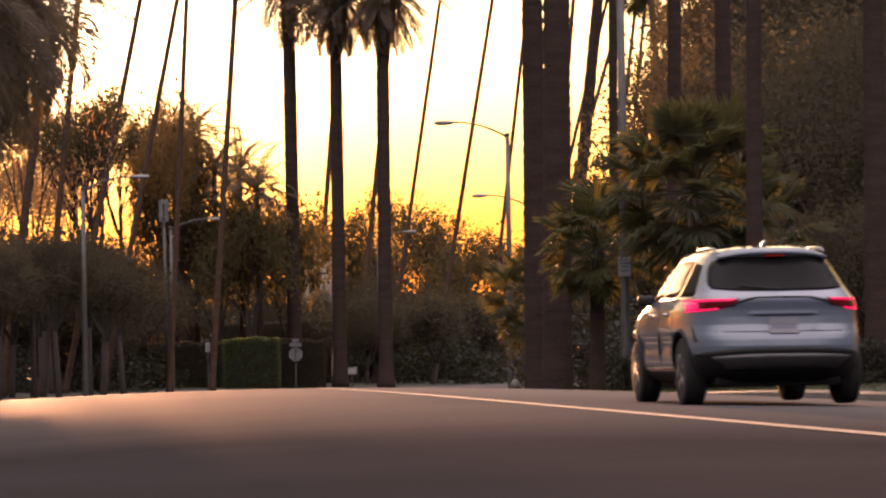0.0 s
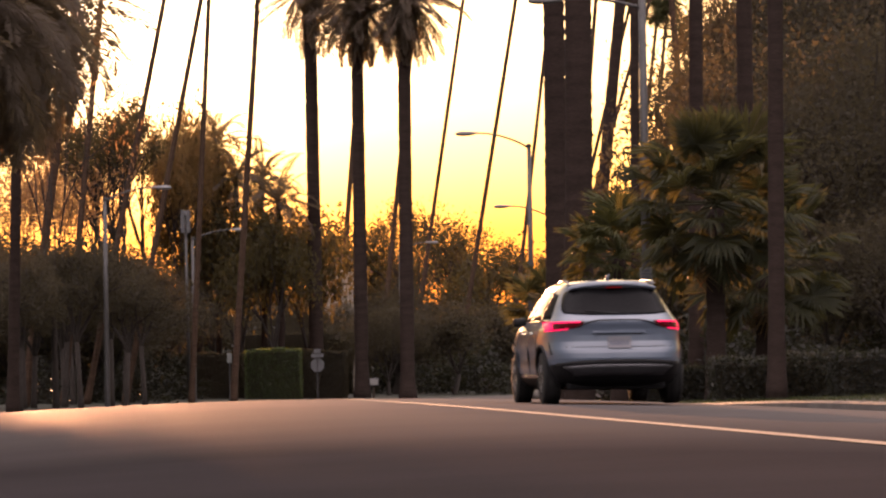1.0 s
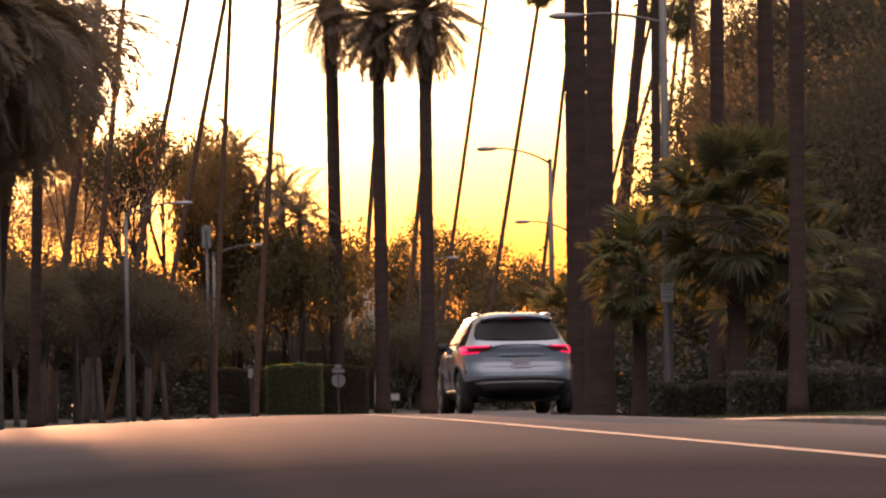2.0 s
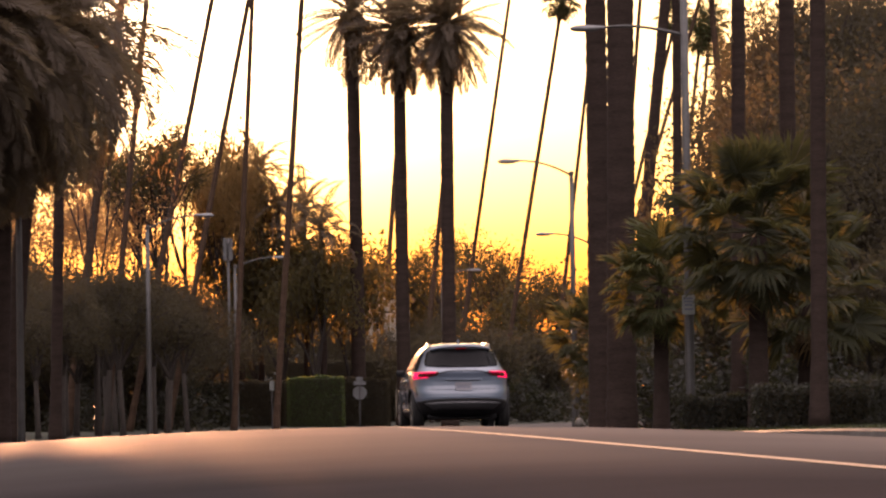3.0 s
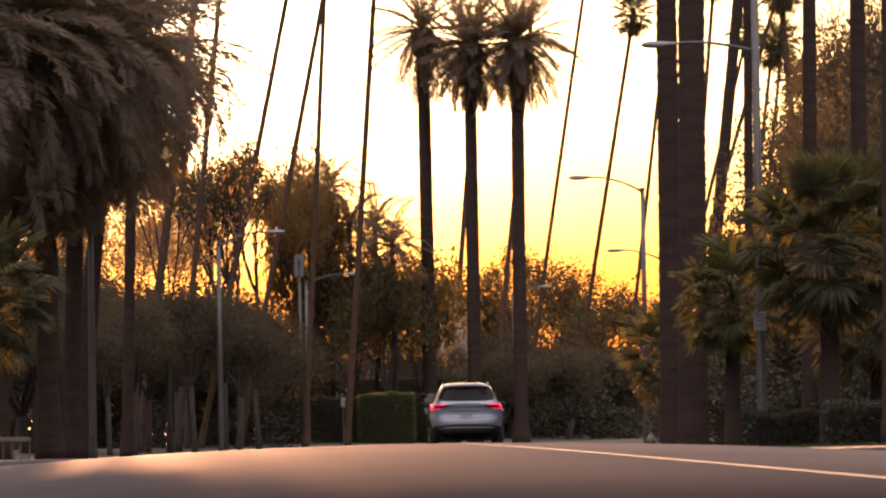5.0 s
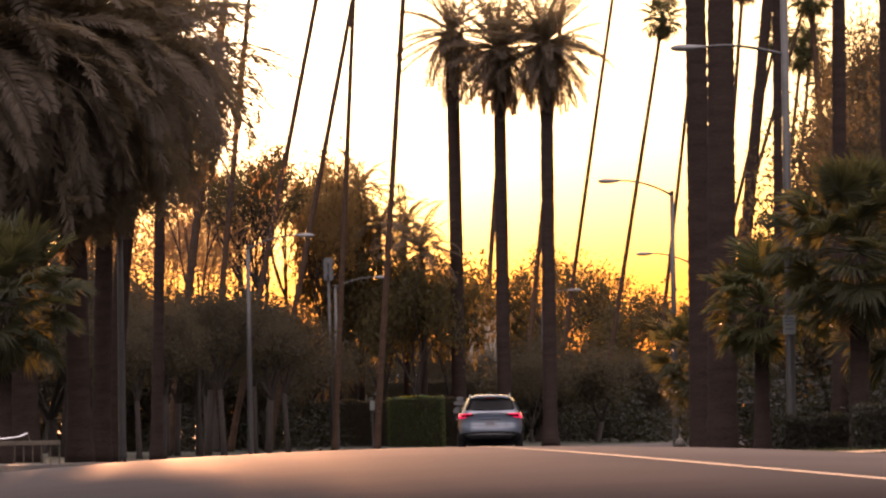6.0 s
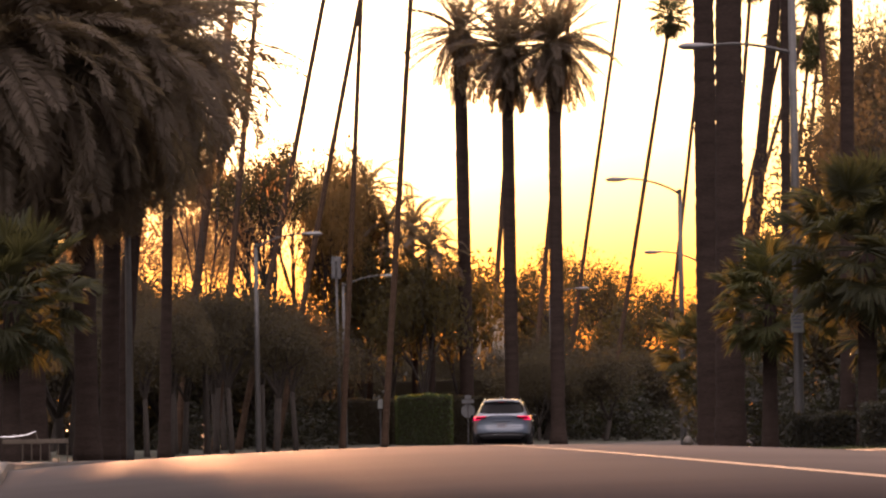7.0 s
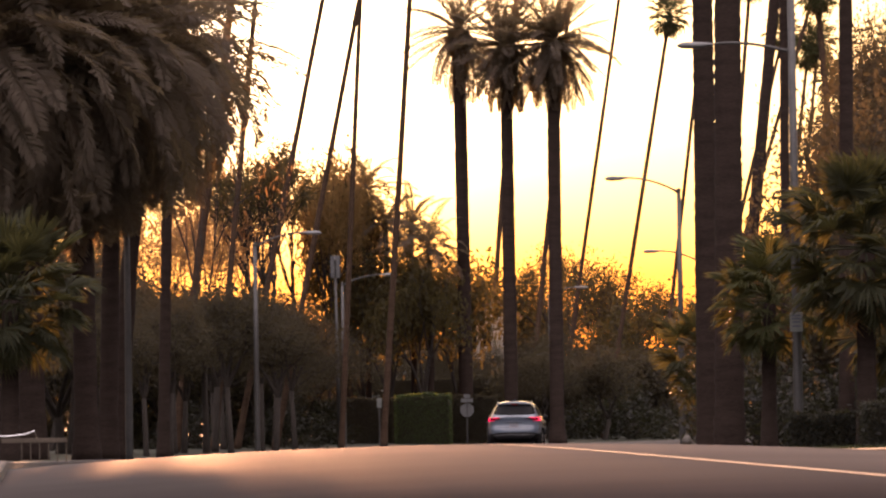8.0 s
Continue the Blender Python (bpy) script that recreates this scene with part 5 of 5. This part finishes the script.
house(3.50, 282, 2.6, 6.11 + 2.0, 7.29 + 2.0, "cream stucco gable house deep among the trees")
house(1.95, 292, 5.0, 4.30 + 2.0, 5.64 + 2.0, "low stucco house with a brown tiled roof among trees")

# ---------------------------------------------------------------- what moves
car, wheels = make_car()
RUN = (  # seconds, rear axle ahead of the camera, metres to the right
    (0, 45.2, 5.18), (1, 57.6, 4.20), (1.5, 64.2, 3.72), (3, 83.0, 2.34), (3.5, 89.2, 1.95), (4.5, 103.0, 1.55), (6, 124.0, 1.5),
    (6.5, 131.0, 1.63), (7, 137.5, 1.8), (8, 148.0, 2.4))


def smooth_run(t):
    """Distance and offset along the run, eased through its knots."""
    ts = np.array([r[0] for r in RUN])
    out = []
    for k in (1, 2):
        vs = np.array([r[k] for r in RUN])
        g = np.gradient(vs, ts)
        i = int(np.clip(np.searchsorted(ts, t) - 1, 0, len(ts) - 2))
        h = ts[i + 1] - ts[i]
        s = (t - ts[i]) / h
        out.append((2 * s ** 3 - 3 * s ** 2 + 1) * vs[i] + (s ** 3 - 2 * s ** 2 + s) * h * g[i] + (3 * s ** 2 - 2 * s ** 3) * vs[i + 1] + (s ** 3 - s ** 2) * h * g[i + 1])
    return out


def motions():
    rows = []
    for k in range(41):
        t = k * 0.2
        y, x = smooth_run(t)
        y2, x2 = smooth_run(min(8, t + 0.15))
        y1, x1 = smooth_run(max(0, t - 0.15))
        turn = math.atan2(x2 - x1, y2 - y1)
        ax, ay = x + 2.8 * math.sin(turn), y + 2.8 * math.cos(turn)
        z0, z1 = road_z(y, x - centre(y)), road_z(ay, ax - centre(ay))
        rows.append((t, pose(x, y, z0, math.degrees(math.atan2(z1 - z0, 2.8)), 0, -math.degrees(turn))))
    walk(car, rows)
    start = smooth_run(0)[0]
    for w in wheels:
        home = w.matrix_basis.translation.copy()
        spin = [(k / FPS, pose(*home, -math.degrees((smooth_run(k / FPS)[0] - start) / WHEEL_R))) for k in range(8 * FPS + 1)]
        walk(w, spin)


motions()
